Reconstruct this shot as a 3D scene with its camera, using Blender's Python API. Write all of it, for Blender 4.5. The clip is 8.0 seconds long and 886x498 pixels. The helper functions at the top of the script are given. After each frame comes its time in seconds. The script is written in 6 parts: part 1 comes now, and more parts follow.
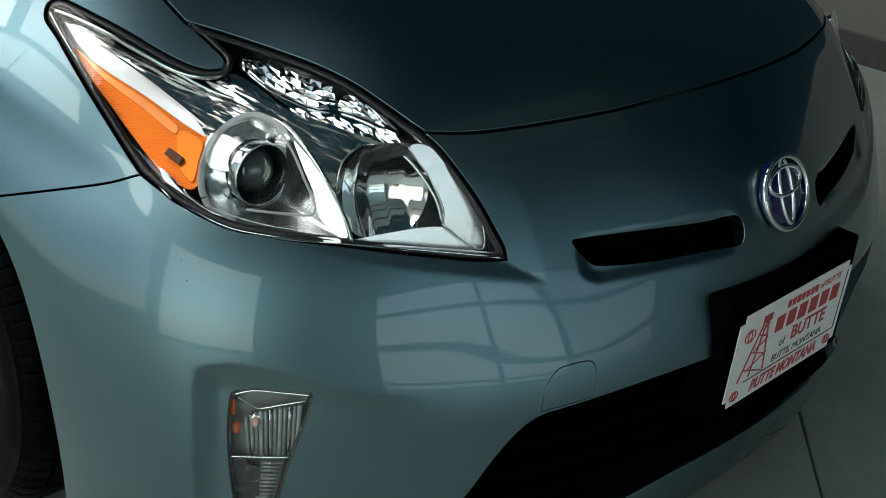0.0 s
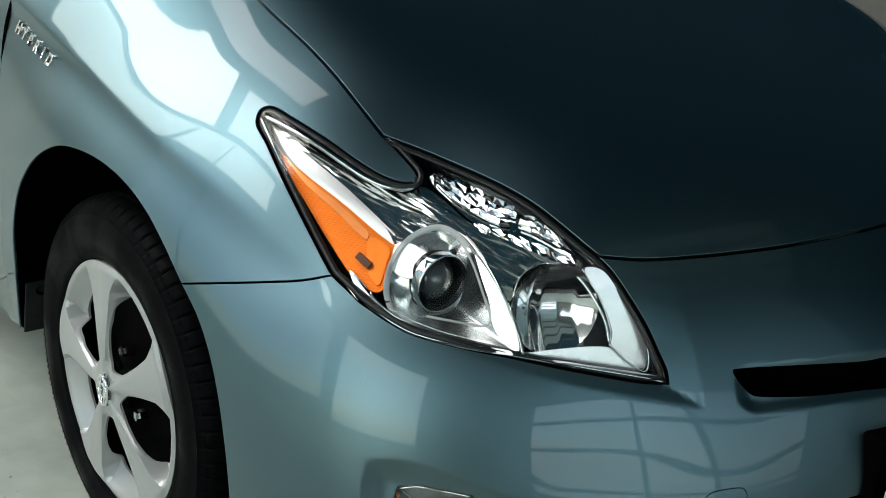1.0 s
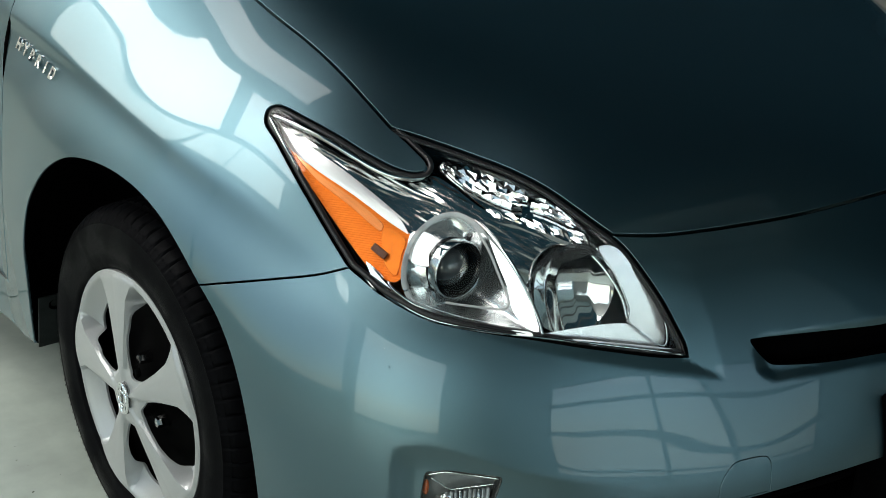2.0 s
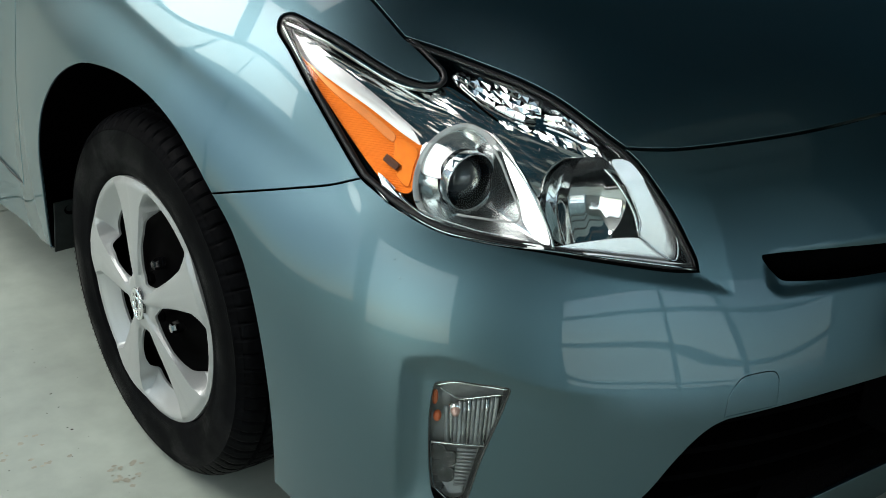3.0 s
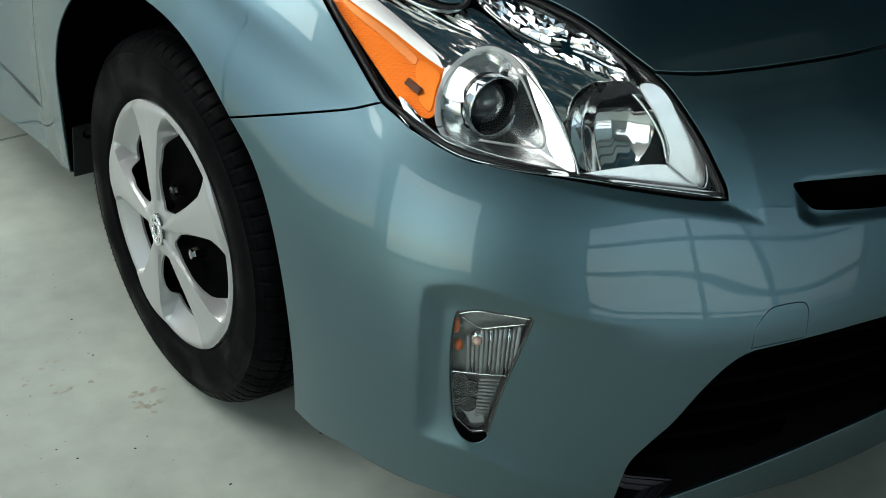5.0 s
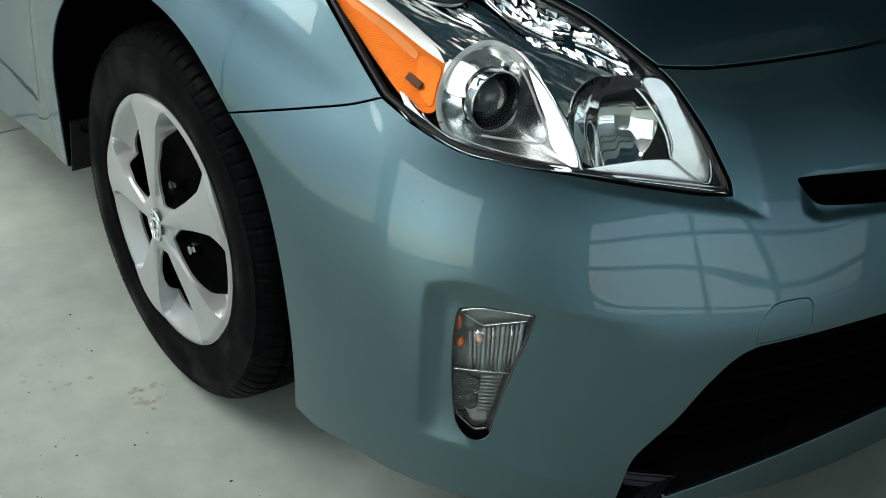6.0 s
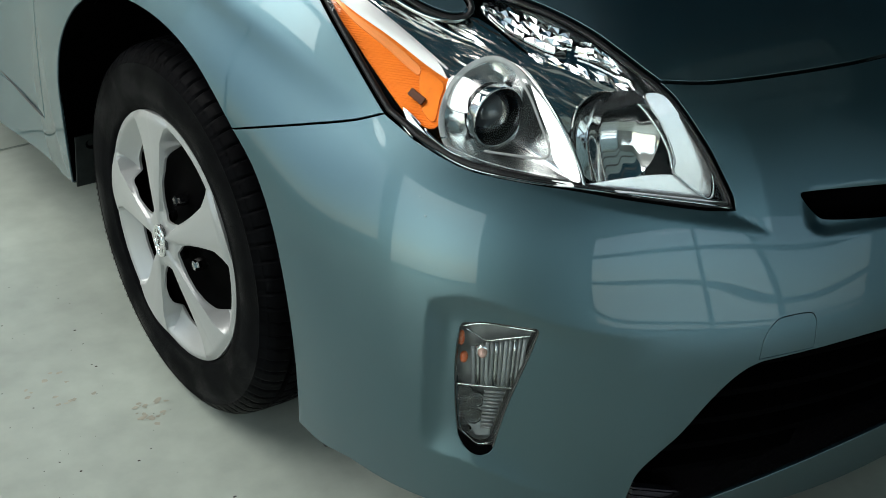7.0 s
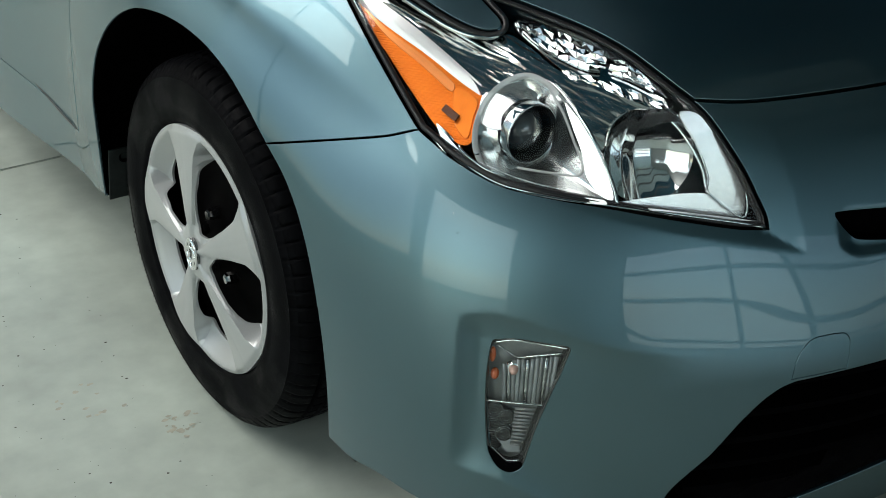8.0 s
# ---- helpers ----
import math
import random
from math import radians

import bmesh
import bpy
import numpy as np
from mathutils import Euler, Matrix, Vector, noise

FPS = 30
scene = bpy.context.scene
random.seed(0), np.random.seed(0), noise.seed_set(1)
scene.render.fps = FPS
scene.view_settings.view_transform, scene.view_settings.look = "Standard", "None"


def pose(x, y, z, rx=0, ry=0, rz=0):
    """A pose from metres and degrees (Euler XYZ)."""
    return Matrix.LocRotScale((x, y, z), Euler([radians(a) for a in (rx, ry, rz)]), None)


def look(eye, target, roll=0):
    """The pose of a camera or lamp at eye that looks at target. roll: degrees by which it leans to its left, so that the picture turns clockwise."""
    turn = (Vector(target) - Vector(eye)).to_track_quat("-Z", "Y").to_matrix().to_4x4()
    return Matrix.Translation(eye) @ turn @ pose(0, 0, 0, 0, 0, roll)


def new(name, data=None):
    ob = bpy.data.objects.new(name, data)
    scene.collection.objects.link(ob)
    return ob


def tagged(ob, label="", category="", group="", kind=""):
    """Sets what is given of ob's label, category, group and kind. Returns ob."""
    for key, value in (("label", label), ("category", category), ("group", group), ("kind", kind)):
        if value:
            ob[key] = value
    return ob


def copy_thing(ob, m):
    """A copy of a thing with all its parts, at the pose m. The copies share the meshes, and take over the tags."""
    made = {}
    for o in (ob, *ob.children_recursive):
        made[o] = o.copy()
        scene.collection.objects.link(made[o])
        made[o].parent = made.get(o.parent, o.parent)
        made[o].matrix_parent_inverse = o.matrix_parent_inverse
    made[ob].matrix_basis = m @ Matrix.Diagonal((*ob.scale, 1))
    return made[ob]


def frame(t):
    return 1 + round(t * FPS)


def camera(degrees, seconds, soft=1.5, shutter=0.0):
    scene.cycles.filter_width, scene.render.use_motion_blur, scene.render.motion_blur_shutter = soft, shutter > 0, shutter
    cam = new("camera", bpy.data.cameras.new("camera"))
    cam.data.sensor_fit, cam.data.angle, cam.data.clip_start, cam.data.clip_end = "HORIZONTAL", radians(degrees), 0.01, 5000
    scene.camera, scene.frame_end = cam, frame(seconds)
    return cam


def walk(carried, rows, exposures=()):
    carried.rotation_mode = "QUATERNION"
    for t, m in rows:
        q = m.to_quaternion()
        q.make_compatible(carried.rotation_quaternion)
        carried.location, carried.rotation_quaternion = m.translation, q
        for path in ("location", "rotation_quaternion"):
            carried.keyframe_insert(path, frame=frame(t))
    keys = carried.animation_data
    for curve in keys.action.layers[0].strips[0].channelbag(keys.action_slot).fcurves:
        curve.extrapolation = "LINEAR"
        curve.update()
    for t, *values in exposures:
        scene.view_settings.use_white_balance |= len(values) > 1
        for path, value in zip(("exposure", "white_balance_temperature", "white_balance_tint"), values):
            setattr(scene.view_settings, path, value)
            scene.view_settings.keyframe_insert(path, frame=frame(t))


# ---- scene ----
cam = camera(38.0, 8.0, soft=0.85)
PATH = [
    (0, (-1.559, -1.69, 1.337), (-0.24, -0.481, 0.444), 4.9),
    (0.2, (-1.571, -1.6984, 1.3462), (-0.2843, -0.4499, 0.4599), 6.09),
    (0.3, (-1.577, -1.7026, 1.3508), (-0.3025, -0.433, 0.477), 6.89),
    (0.5, (-1.589, -1.711, 1.36), (-0.337, -0.397, 0.519), 6.7),
    (0.7, (-1.611, -1.7062, 1.3824), (-0.4105, -0.3348, 0.5592), 6.53),
    (0.8, (-1.622, -1.7038, 1.3936), (-0.4404, -0.3192, 0.565), 6.29),
    (1, (-1.644, -1.699, 1.416), (-0.453, -0.308, 0.611), 6.6),
    (1.2, (-1.6532, -1.6982, 1.4112), (-0.4793, -0.2866, 0.618), 6.75),
    (1.3, (-1.6578, -1.6978, 1.4088), (-0.4757, -0.3034, 0.5976), 7.27),
    (1.5, (-1.667, -1.697, 1.404), (-0.47, -0.316, 0.592), 7.1),
    (1.7, (-1.687, -1.701, 1.392), (-0.4626, -0.3249, 0.6125), 4.57),
    (2.8, (-1.664, -1.701, 1.407), (-0.5046, -0.3308, 0.5246), 3.44),
    (3, (-1.672, -1.704, 1.402), (-0.526, -0.352, 0.476), 4.1),
    (3.2, (-1.6684, -1.7044, 1.4032), (-0.511, -0.3699, 0.4653), 4.53),
    (3.3, (-1.6666, -1.7046, 1.4038), (-0.5036, -0.3757, 0.4649), 4.75),
    (3.5, (-1.663, -1.705, 1.405), (-0.543, -0.364, 0.431), 4.1),
    (3.7, (-1.6594, -1.7046, 1.3994), (-0.5753, -0.3695, 0.3784), 3.82),
    (3.8, (-1.6576, -1.7044, 1.3966), (-0.5774, -0.3694, 0.3713), 3.75),
    (4, (-1.654, -1.704, 1.391), (-0.574, -0.365, 0.369), 3.6),
    (4.2, (-1.6528, -1.6976, 1.3886), (-0.5798, -0.3582, 0.3615), 3.35),
    (4.5, (-1.651, -1.688, 1.385), (-0.562, -0.367, 0.351), 3.9),
    (4.7, (-1.65, -1.6857, 1.3851), (-0.5641, -0.3579, 0.3566), 3.81),
    (5.8, (-1.642, -1.6673, 1.3859), (-0.5559, -0.3416, 0.3551), 4.03),
    (6, (-1.641, -1.665, 1.386), (-0.558, -0.346, 0.343), 3.8),
    (6.2, (-1.6394, -1.6666, 1.3856), (-0.5584, -0.3485, 0.3396), 3.58),
    (6.5, (-1.637, -1.669, 1.385), (-0.558, -0.342, 0.349), 3.6),
    (6.8, (-1.6376, -1.669, 1.3868), (-0.5571, -0.3356, 0.36), 3.66),
    (7, (-1.638, -1.669, 1.388), (-0.557, -0.334, 0.364), 3.5),
    (7.2, (-1.6396, -1.6682, 1.3888), (-0.5626, -0.3278, 0.367), 3.34),
    (7.3, (-1.6404, -1.6678, 1.3892), (-0.568, -0.3244, 0.3668), 3.28),
    (7.5, (-1.642, -1.667, 1.39), (-0.588, -0.308, 0.369), 2.9),
    (7.7, (-1.6436, -1.6658, 1.3896), (-0.5904, -0.2955, 0.383), 2.93),
    (8, (-1.646, -1.664, 1.389), (-0.59, -0.296, 0.384), 3.4),
]
walk(cam, [(t, look(e, g, r)) for t, e, g, r in PATH], [(0.0, -0.08), (0.5, 0.10), (1.0, 0.13), (8.0, 0.12)])

# ---- world and light ----
world = bpy.data.worlds.new("world")
scene.world = world
world.use_nodes = True
sky = world.node_tree.nodes.new("ShaderNodeTexSky")
sky.sky_type, sky.sun_disc = "NISHITA", False
sky.sun_elevation, sky.sun_rotation = radians(38), radians(250)
world.node_tree.links.new(sky.outputs[0], world.node_tree.nodes["Background"].inputs[0])
world.node_tree.nodes["Background"].inputs[1].default_value = 0.12


def window_light(name, place, target, width, height, power, color=(0.95, 1.0, 0.98)):
    lamp = bpy.data.lights.new(name, "AREA")
    lamp.shape, lamp.size, lamp.size_y, lamp.energy, lamp.color = "RECTANGLE", width, height, power, color
    ob = new(name, lamp)
    ob.matrix_world = look(place, target)
    return ob


# the room: walls at these places, metres
X_RIGHT, X_LEFT, Y_FRONT, Y_BACK, Z_TOP, NOSE_FILL_Y = -5.2, 2.66, -6.4, 8.5, 5.6, -2.0
# openings: two sides, bottom and top
SIDE_WINDOW = (-4.2, -0.9, 0.03, 3.65)
REAR_WINDOW = (-0.6, 5.2, 0.45, 3.6)
CLERESTORY = (-0.2, 5.3, 3.8, 5.56)
TALL_WINDOW = (5.4, 8.3, 2.3, 5.56)
DOOR_GLASS = (-3.5, 1.9, 0.06, 2.35)
DOOR_BARS, DOOR_RAILS = ((-0.9, 0.05), (0.36, 0.06)), ((0.30, 0.035), (0.68, 0.04), (1.50, 0.07))
SKYLIGHTS = ((-5.16, -2.0, 4.7, 8.4), (-5.16, -2.4, -0.4, 3.8), (-1.5, -0.45, 0.8, 8.4))


def daylight(name, u0, u1, v0, v1, axis, at, radiance, color=(0.94, 1.0, 0.96)):
    """Sky light in an opening of the room. axis: the one that the opening faces along; at: where on it."""
    mid, size = ((u0 + u1) / 2, (v0 + v1) / 2), (u1 - u0, v1 - v0)
    place = {"x": (at, mid[0], mid[1]), "y": (mid[0], at, mid[1]), "z": (mid[0], mid[1], at)}[axis]
    aim = {"x": (0, mid[0], mid[1]), "y": (mid[0], 0, mid[1]), "z": (mid[0], mid[1] + 0.0001, 0)}[axis]
    return window_light(name, place, aim, *size, radiance * math.pi * size[0] * size[1], color)


WARM = (1.05, 1.0, 0.92)
daylight("daylight_side", *SIDE_WINDOW, "x", X_RIGHT - 0.12, 1.4)
# dim fill from an unseen window, set to brighten the fender's side
daylight("daylight_rear_side", *REAR_WINDOW, "x", X_RIGHT - 0.12, 0.37, WARM)
daylight("daylight_clerestory", *CLERESTORY, "x", X_RIGHT - 0.12, 5.5, WARM)
daylight("daylight_tall", *TALL_WINDOW, "x", X_RIGHT - 0.12, 4.6, WARM)
daylight("daylight_door", DOOR_GLASS[0], DOOR_BARS[1][0], *DOOR_GLASS[2:], "y", Y_FRONT - 0.12, 1.08, (0.92, 0.98, 1.04))
daylight("daylight_shaded_door", DOOR_BARS[1][0], *DOOR_GLASS[1:], "y", Y_FRONT - 0.12, 0.38, (0.92, 0.98, 1.04))
for opening, radiance in zip(SKYLIGHTS, (6.8, 4.6, 2.5)):
    daylight("daylight_roof", *opening, "z", Z_TOP + 0.14, radiance, WARM)

# ---- materials ----


def material(name, color, rough=0.5, metal=0.0, coat=0.0, grain=0.0, size=20.0, bump=0.0, bump_size=200.0, stain=0.0, stain_size=2.0, spec=0.5, ior=1.5):
    """A surface with fine grain and larger stains, in object space at real size."""
    m = bpy.data.materials.new(name)
    m.use_nodes = True
    n, l = m.node_tree.nodes, m.node_tree.links
    b = n["Principled BSDF"]
    b.inputs["Base Color"].default_value = (*color, 1)
    b.inputs["Roughness"].default_value = rough
    b.inputs["Metallic"].default_value = metal
    b.inputs["Coat Weight"].default_value = coat
    b.inputs["Coat Roughness"].default_value = 0.02
    b.inputs["Specular IOR Level"].default_value = spec
    b.inputs["IOR"].default_value = ior
    at = n.new("ShaderNodeTexCoord")
    out = None
    for amount, scale in ((grain, size), (stain, stain_size)):
        if amount:
            tex = n.new("ShaderNodeTexNoise")
            tex.inputs["Scale"].default_value, tex.inputs["Detail"].default_value = scale, 6
            l.new(at.outputs["Object"], tex.inputs["Vector"])
            ramp = n.new("ShaderNodeMapRange")
            ramp.inputs["From Min"].default_value, ramp.inputs["From Max"].default_value = 0.3, 0.7
            ramp.inputs["To Min"].default_value, ramp.inputs["To Max"].default_value = 1 - amount, 1 + amount
            l.new(tex.outputs[0], ramp.inputs[0])
            mix = n.new("ShaderNodeMix")
            mix.data_type, mix.blend_type = "RGBA", "MULTIPLY"
            mix.inputs[0].default_value = 1
            if out is None:
                mix.inputs[6].default_value = (*color, 1)
            else:
                l.new(out, mix.inputs[6])
            l.new(ramp.outputs[0], mix.inputs[7])
            out = mix.outputs[2]
    if out is not None:
        l.new(out, b.inputs["Base Color"])
    if bump:
        tex = n.new("ShaderNodeTexNoise")
        tex.inputs["Scale"].default_value, tex.inputs["Detail"].default_value = bump_size, 4
        l.new(at.outputs["Object"], tex.inputs["Vector"])
        bn = n.new("ShaderNodeBump")
        bn.inputs["Strength"].default_value, bn.inputs["Distance"].default_value = bump, 0.002
        l.new(tex.outputs[0], bn.inputs["Height"])
        l.new(bn.outputs[0], b.inputs["Normal"])
    return m


def clear(name, tint=(0.96, 0.98, 0.98), ior=1.5):
    """Clear moulded plastic or pane: lets light through and mirrors by Fresnel."""
    m = bpy.data.materials.new(name)
    m.use_nodes = True
    n, l = m.node_tree.nodes, m.node_tree.links
    n.remove(n["Principled BSDF"])
    a, g, w, x = n.new("ShaderNodeBsdfTransparent"), n.new("ShaderNodeBsdfGlossy"), n.new("ShaderNodeLayerWeight"), n.new("ShaderNodeMixShader")
    p, f = n.new("ShaderNodeMath"), n.new("ShaderNodeMapRange")
    a.inputs[0].default_value = (*tint, 1)
    g.inputs["Roughness"].default_value = 0.01
    w.inputs[0].default_value = 0.5
    p.operation = "POWER"
    p.inputs[1].default_value = 5
    f.inputs["To Min"].default_value = ((ior - 1) / (ior + 1)) ** 2
    l.new(w.outputs["Facing"], p.inputs[0])
    l.new(p.outputs[0], f.inputs[0])
    l.new(f.outputs[0], x.inputs[0])
    l.new(a.outputs[0], x.inputs[1])
    l.new(g.outputs[0], x.inputs[2])
    l.new(x.outputs[0], n["Material Output"].inputs[0])
    return m




def pearl(name, color, rough, body, coat_ior, coat_rough):
    """Metallic car paint: flakes in a tinted base under a smooth clear coat."""
    m = bpy.data.materials.new(name)
    m.use_nodes = True
    n, l = m.node_tree.nodes, m.node_tree.links
    n.remove(n["Principled BSDF"])
    at, tex, ramp, tint = n.new("ShaderNodeTexCoord"), n.new("ShaderNodeTexNoise"), n.new("ShaderNodeMapRange"), n.new("ShaderNodeMix")
    tex.inputs["Scale"].default_value, tex.inputs["Detail"].default_value = 1400, 2
    ramp.inputs["From Min"].default_value, ramp.inputs["From Max"].default_value = 0.3, 0.7
    ramp.inputs["To Min"].default_value, ramp.inputs["To Max"].default_value = 0.92, 1.08
    tint.data_type, tint.blend_type = "RGBA", "MULTIPLY"
    tint.inputs[0].default_value, tint.inputs[6].default_value = 1, (*color, 1)
    l.new(at.outputs["Object"], tex.inputs["Vector"])
    l.new(tex.outputs[0], ramp.inputs[0])
    l.new(ramp.outputs[0], tint.inputs[7])
    flake, pigment, clear_coat = n.new("ShaderNodeBsdfAnisotropic"), n.new("ShaderNodeBsdfDiffuse"), n.new("ShaderNodeBsdfAnisotropic")
    flake.distribution = "BECKMANN"
    flake.inputs["Roughness"].default_value, clear_coat.inputs["Roughness"].default_value = rough, coat_rough
    clear_coat.inputs["Color"].default_value = (1, 1, 1, 1)
    l.new(tint.outputs[2], flake.inputs["Color"])
    l.new(tint.outputs[2], pigment.inputs["Color"])
    base, top, fresnel = n.new("ShaderNodeMixShader"), n.new("ShaderNodeMixShader"), n.new("ShaderNodeFresnel")
    base.inputs[0].default_value = body
    fresnel.inputs[0].default_value = coat_ior
    l.new(flake.outputs[0], base.inputs[1])
    l.new(pigment.outputs[0], base.inputs[2])
    l.new(fresnel.outputs[0], top.inputs[0])
    l.new(base.outputs[0], top.inputs[1])
    l.new(clear_coat.outputs[0], top.inputs[2])
    l.new(top.outputs[0], n["Material Output"].inputs[0])
    return m


PAINT = pearl("pearl_paint", (0.110, 0.190, 0.222), 0.40, 0.03, 1.5, 0.03)
BLACK = material("black_plastic", (0.006, 0.006, 0.0065), 0.6, spec=0.12, ior=1.3, grain=0.3, size=60, bump=0.2, bump_size=900)
GLOSS_BLACK = material("gloss_black", (0.008, 0.008, 0.009), 0.12, coat=0.5, grain=0.2, size=30)
SEAL = material("rubber_seal", (0.010, 0.010, 0.011), 0.35, grain=0.2, size=80)
CHROME = material("chrome", (0.82, 0.83, 0.83), 0.06, 1.0, grain=0.03, size=15)
# almost no albedo or sheen: deep shade of recesses put into the colour
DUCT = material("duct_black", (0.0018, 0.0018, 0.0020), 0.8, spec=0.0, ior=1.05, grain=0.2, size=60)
PEARL = material("bright_reflector", (0.97, 0.98, 0.98), 0.24, 0.75, grain=0.05, size=150)
FOG_GREY = material("grey_reflector", (0.24, 0.26, 0.26), 0.30, 0.4, grain=0.10, size=90)
FOG_DARK = material("grey_housing", (0.10, 0.105, 0.105), 0.22, 0.7, coat=0.3, grain=0.15, size=60)
FOG_PLATE = material("pale_grey_plate", (0.30, 0.33, 0.33), 0.4, 0.1, grain=0.08, size=60)
AMBER_GLOW = material("amber_bulb_glass", (0.55, 0.10, 0.010), 0.3, 0.2, coat=0.8, grain=0.1, size=120)
PINK_GLASS = material("bulb_glass", (0.55, 0.36, 0.30), 0.2, 0.2, coat=0.6, grain=0.1, size=120)
WHITE_STRIP = material("white_reflector", (0.95, 0.96, 0.96), 0.28, 0.85, coat=0.3, grain=0.03, size=150)
BOWL = material("bowl_chrome", (0.74, 0.76, 0.76), 0.24, 1.0, grain=0.05, size=40)
SATIN = material("satin_reflector", (0.90, 0.91, 0.91), 0.17, 1.0, grain=0.06, size=120)
STREAK = material("bezel_chrome", (0.82, 0.81, 0.79), 0.12, 1.0, grain=0.1, size=25)
RING_GREY = material("frosted_ring", (0.50, 0.53, 0.53), 0.35, 0.0, coat=0.5, grain=0.06, size=60)
SMOKE = material("smoked_chrome", (0.50, 0.51, 0.51), 0.06, 1.0, grain=0.1, size=25)
AMBER_M = material("amber_plastic", (1.0, 0.215, 0.014), 0.36, 0.7, 0.9, grain=0.06, size=60)
AMBER_PALE = material("pale_amber", (1.0, 0.33, 0.10), 0.32, 0.75, 1.0, grain=0.06, size=60)
AMBER_BLOCK = material("bright_amber", (1.0, 0.25, 0.025), 0.32, 0.75, 0.9, grain=0.08, size=70)
AMBER_DARK = material("amber_shade", (0.12, 0.035, 0.012), 0.4, grain=0.15, size=90)
LENS_GREY = material("projector_glass", (0.045, 0.052, 0.056), 0.05, 0.0, 1.0, grain=0.2, size=40, spec=0.9)
WHITE_TRIM = material("white_trim", (0.95, 0.96, 0.96), 0.25, 0.3, coat=0.5, grain=0.03, size=150)
CLEAR = clear("clear_lens")
PANE = clear("window_pane", (0.9, 0.95, 0.94))
CAR_GLASS = clear("tinted_glass", (0.12, 0.16, 0.15))
TYRE = material("tyre_rubber", (0.0026, 0.0028, 0.0034), 0.5, spec=0.05, ior=1.3, grain=0.25, size=60, bump=0.25, bump_size=700, stain=0.35, stain_size=9)
BLACK_STEEL = material("black_steel", (0.002, 0.002, 0.0022), 0.55, spec=0.06, ior=1.2, grain=0.3, size=40)
SILVER = material("silver_wheel_paint", (0.385, 0.405, 0.405), 0.32, 0.5, 0.25, grain=0.04, size=700, stain=0.03, stain_size=8)
CONCRETE = material("sealed_concrete", (0.322, 0.372, 0.330), 0.42, grain=0.10, size=16, bump=0.05, bump_size=60, stain=0.13, stain_size=2.6)
FLAP = material("flap_plastic", (0.014, 0.018, 0.018), 0.6, spec=0.2, grain=0.3, size=60)
GROOVE = material("groove_shade", (0.010, 0.020, 0.022), 0.5, 0.3, grain=0.2, size=60)
CORNER = material("grey_grille_plastic", (0.045, 0.043, 0.052), 0.3, spec=0.5, coat=0.4, grain=0.2, size=40)
STAIN = material("dried_stain", (0.315, 0.315, 0.255), 0.6, grain=0.2, size=60)
JOINT = material("joint_dirt", (0.06, 0.055, 0.05), 0.8, grain=0.3, size=50)
WALL = material("painted_wall", (0.14, 0.143, 0.13), 0.6, grain=0.04, size=30, bump=0.15, bump_size=220, stain=0.05, stain_size=1.2)
PALE_WALL = material("pale_wall", (0.46, 0.47, 0.45), 0.6, grain=0.04, size=30, bump=0.15, bump_size=220, stain=0.05, stain_size=1.2)
BASE = material("vinyl_base", (0.055, 0.055, 0.055), 0.45, grain=0.15, size=20)
DARK_WALL = material("charcoal_wall", (0.006, 0.024, 0.036), 0.6, spec=0.16, ior=1.2, grain=0.08, size=25, stain=0.1, stain_size=1.1)
SOUTH_WALL = material("blue_grey_wall", (0.38, 0.56, 0.63), 0.6, grain=0.06, size=25, stain=0.1, stain_size=1.1)
NOSE_FILL = material("pale_ceiling_paint", (0.42, 0.52, 0.54), 0.6, grain=0.05, size=30, stain=0.06, stain_size=1.2)
DECK = material("painted_deck", (0.022, 0.085, 0.130), 0.55, spec=0.12, ior=1.2, grain=0.08, size=8, stain=0.1, stain_size=0.8)
STEEL = material("painted_steel", (0.10, 0.11, 0.115), 0.5, grain=0.08, size=12)
FRAME_M = material("window_frame_paint", (0.10, 0.10, 0.10), 0.4, grain=0.08, size=20)
PLATE_W = material("plate_white", (0.80, 0.80, 0.80), 0.35, coat=0.3, grain=0.03, size=40)
PLATE_R = material("plate_red", (0.42, 0.045, 0.05), 0.4, grain=0.05, size=60)
PLATE_K = material("plate_grey", (0.05, 0.05, 0.055), 0.4, grain=0.05, size=60)
BLUE = material("emblem_blue", (0.005, 0.008, 0.075), 0.08, 0.0, 0.6, grain=0.1, size=60)



def ribbed(m, scale, strength):
    """Fine moulded ribs across the height of a plastic part."""
    n, l = m.node_tree.nodes, m.node_tree.links
    wave, bn, at = n.new("ShaderNodeTexWave"), n.new("ShaderNodeBump"), n.new("ShaderNodeTexCoord")
    wave.bands_direction = "Z"
    wave.inputs["Scale"].default_value, wave.inputs["Distortion"].default_value = scale, 0.4
    bn.inputs["Strength"].default_value, bn.inputs["Distance"].default_value = strength, 0.001
    l.new(at.outputs["Object"], wave.inputs["Vector"])
    l.new(wave.outputs[1], bn.inputs["Height"])
    l.new(bn.outputs[0], n["Principled BSDF"].inputs["Normal"])


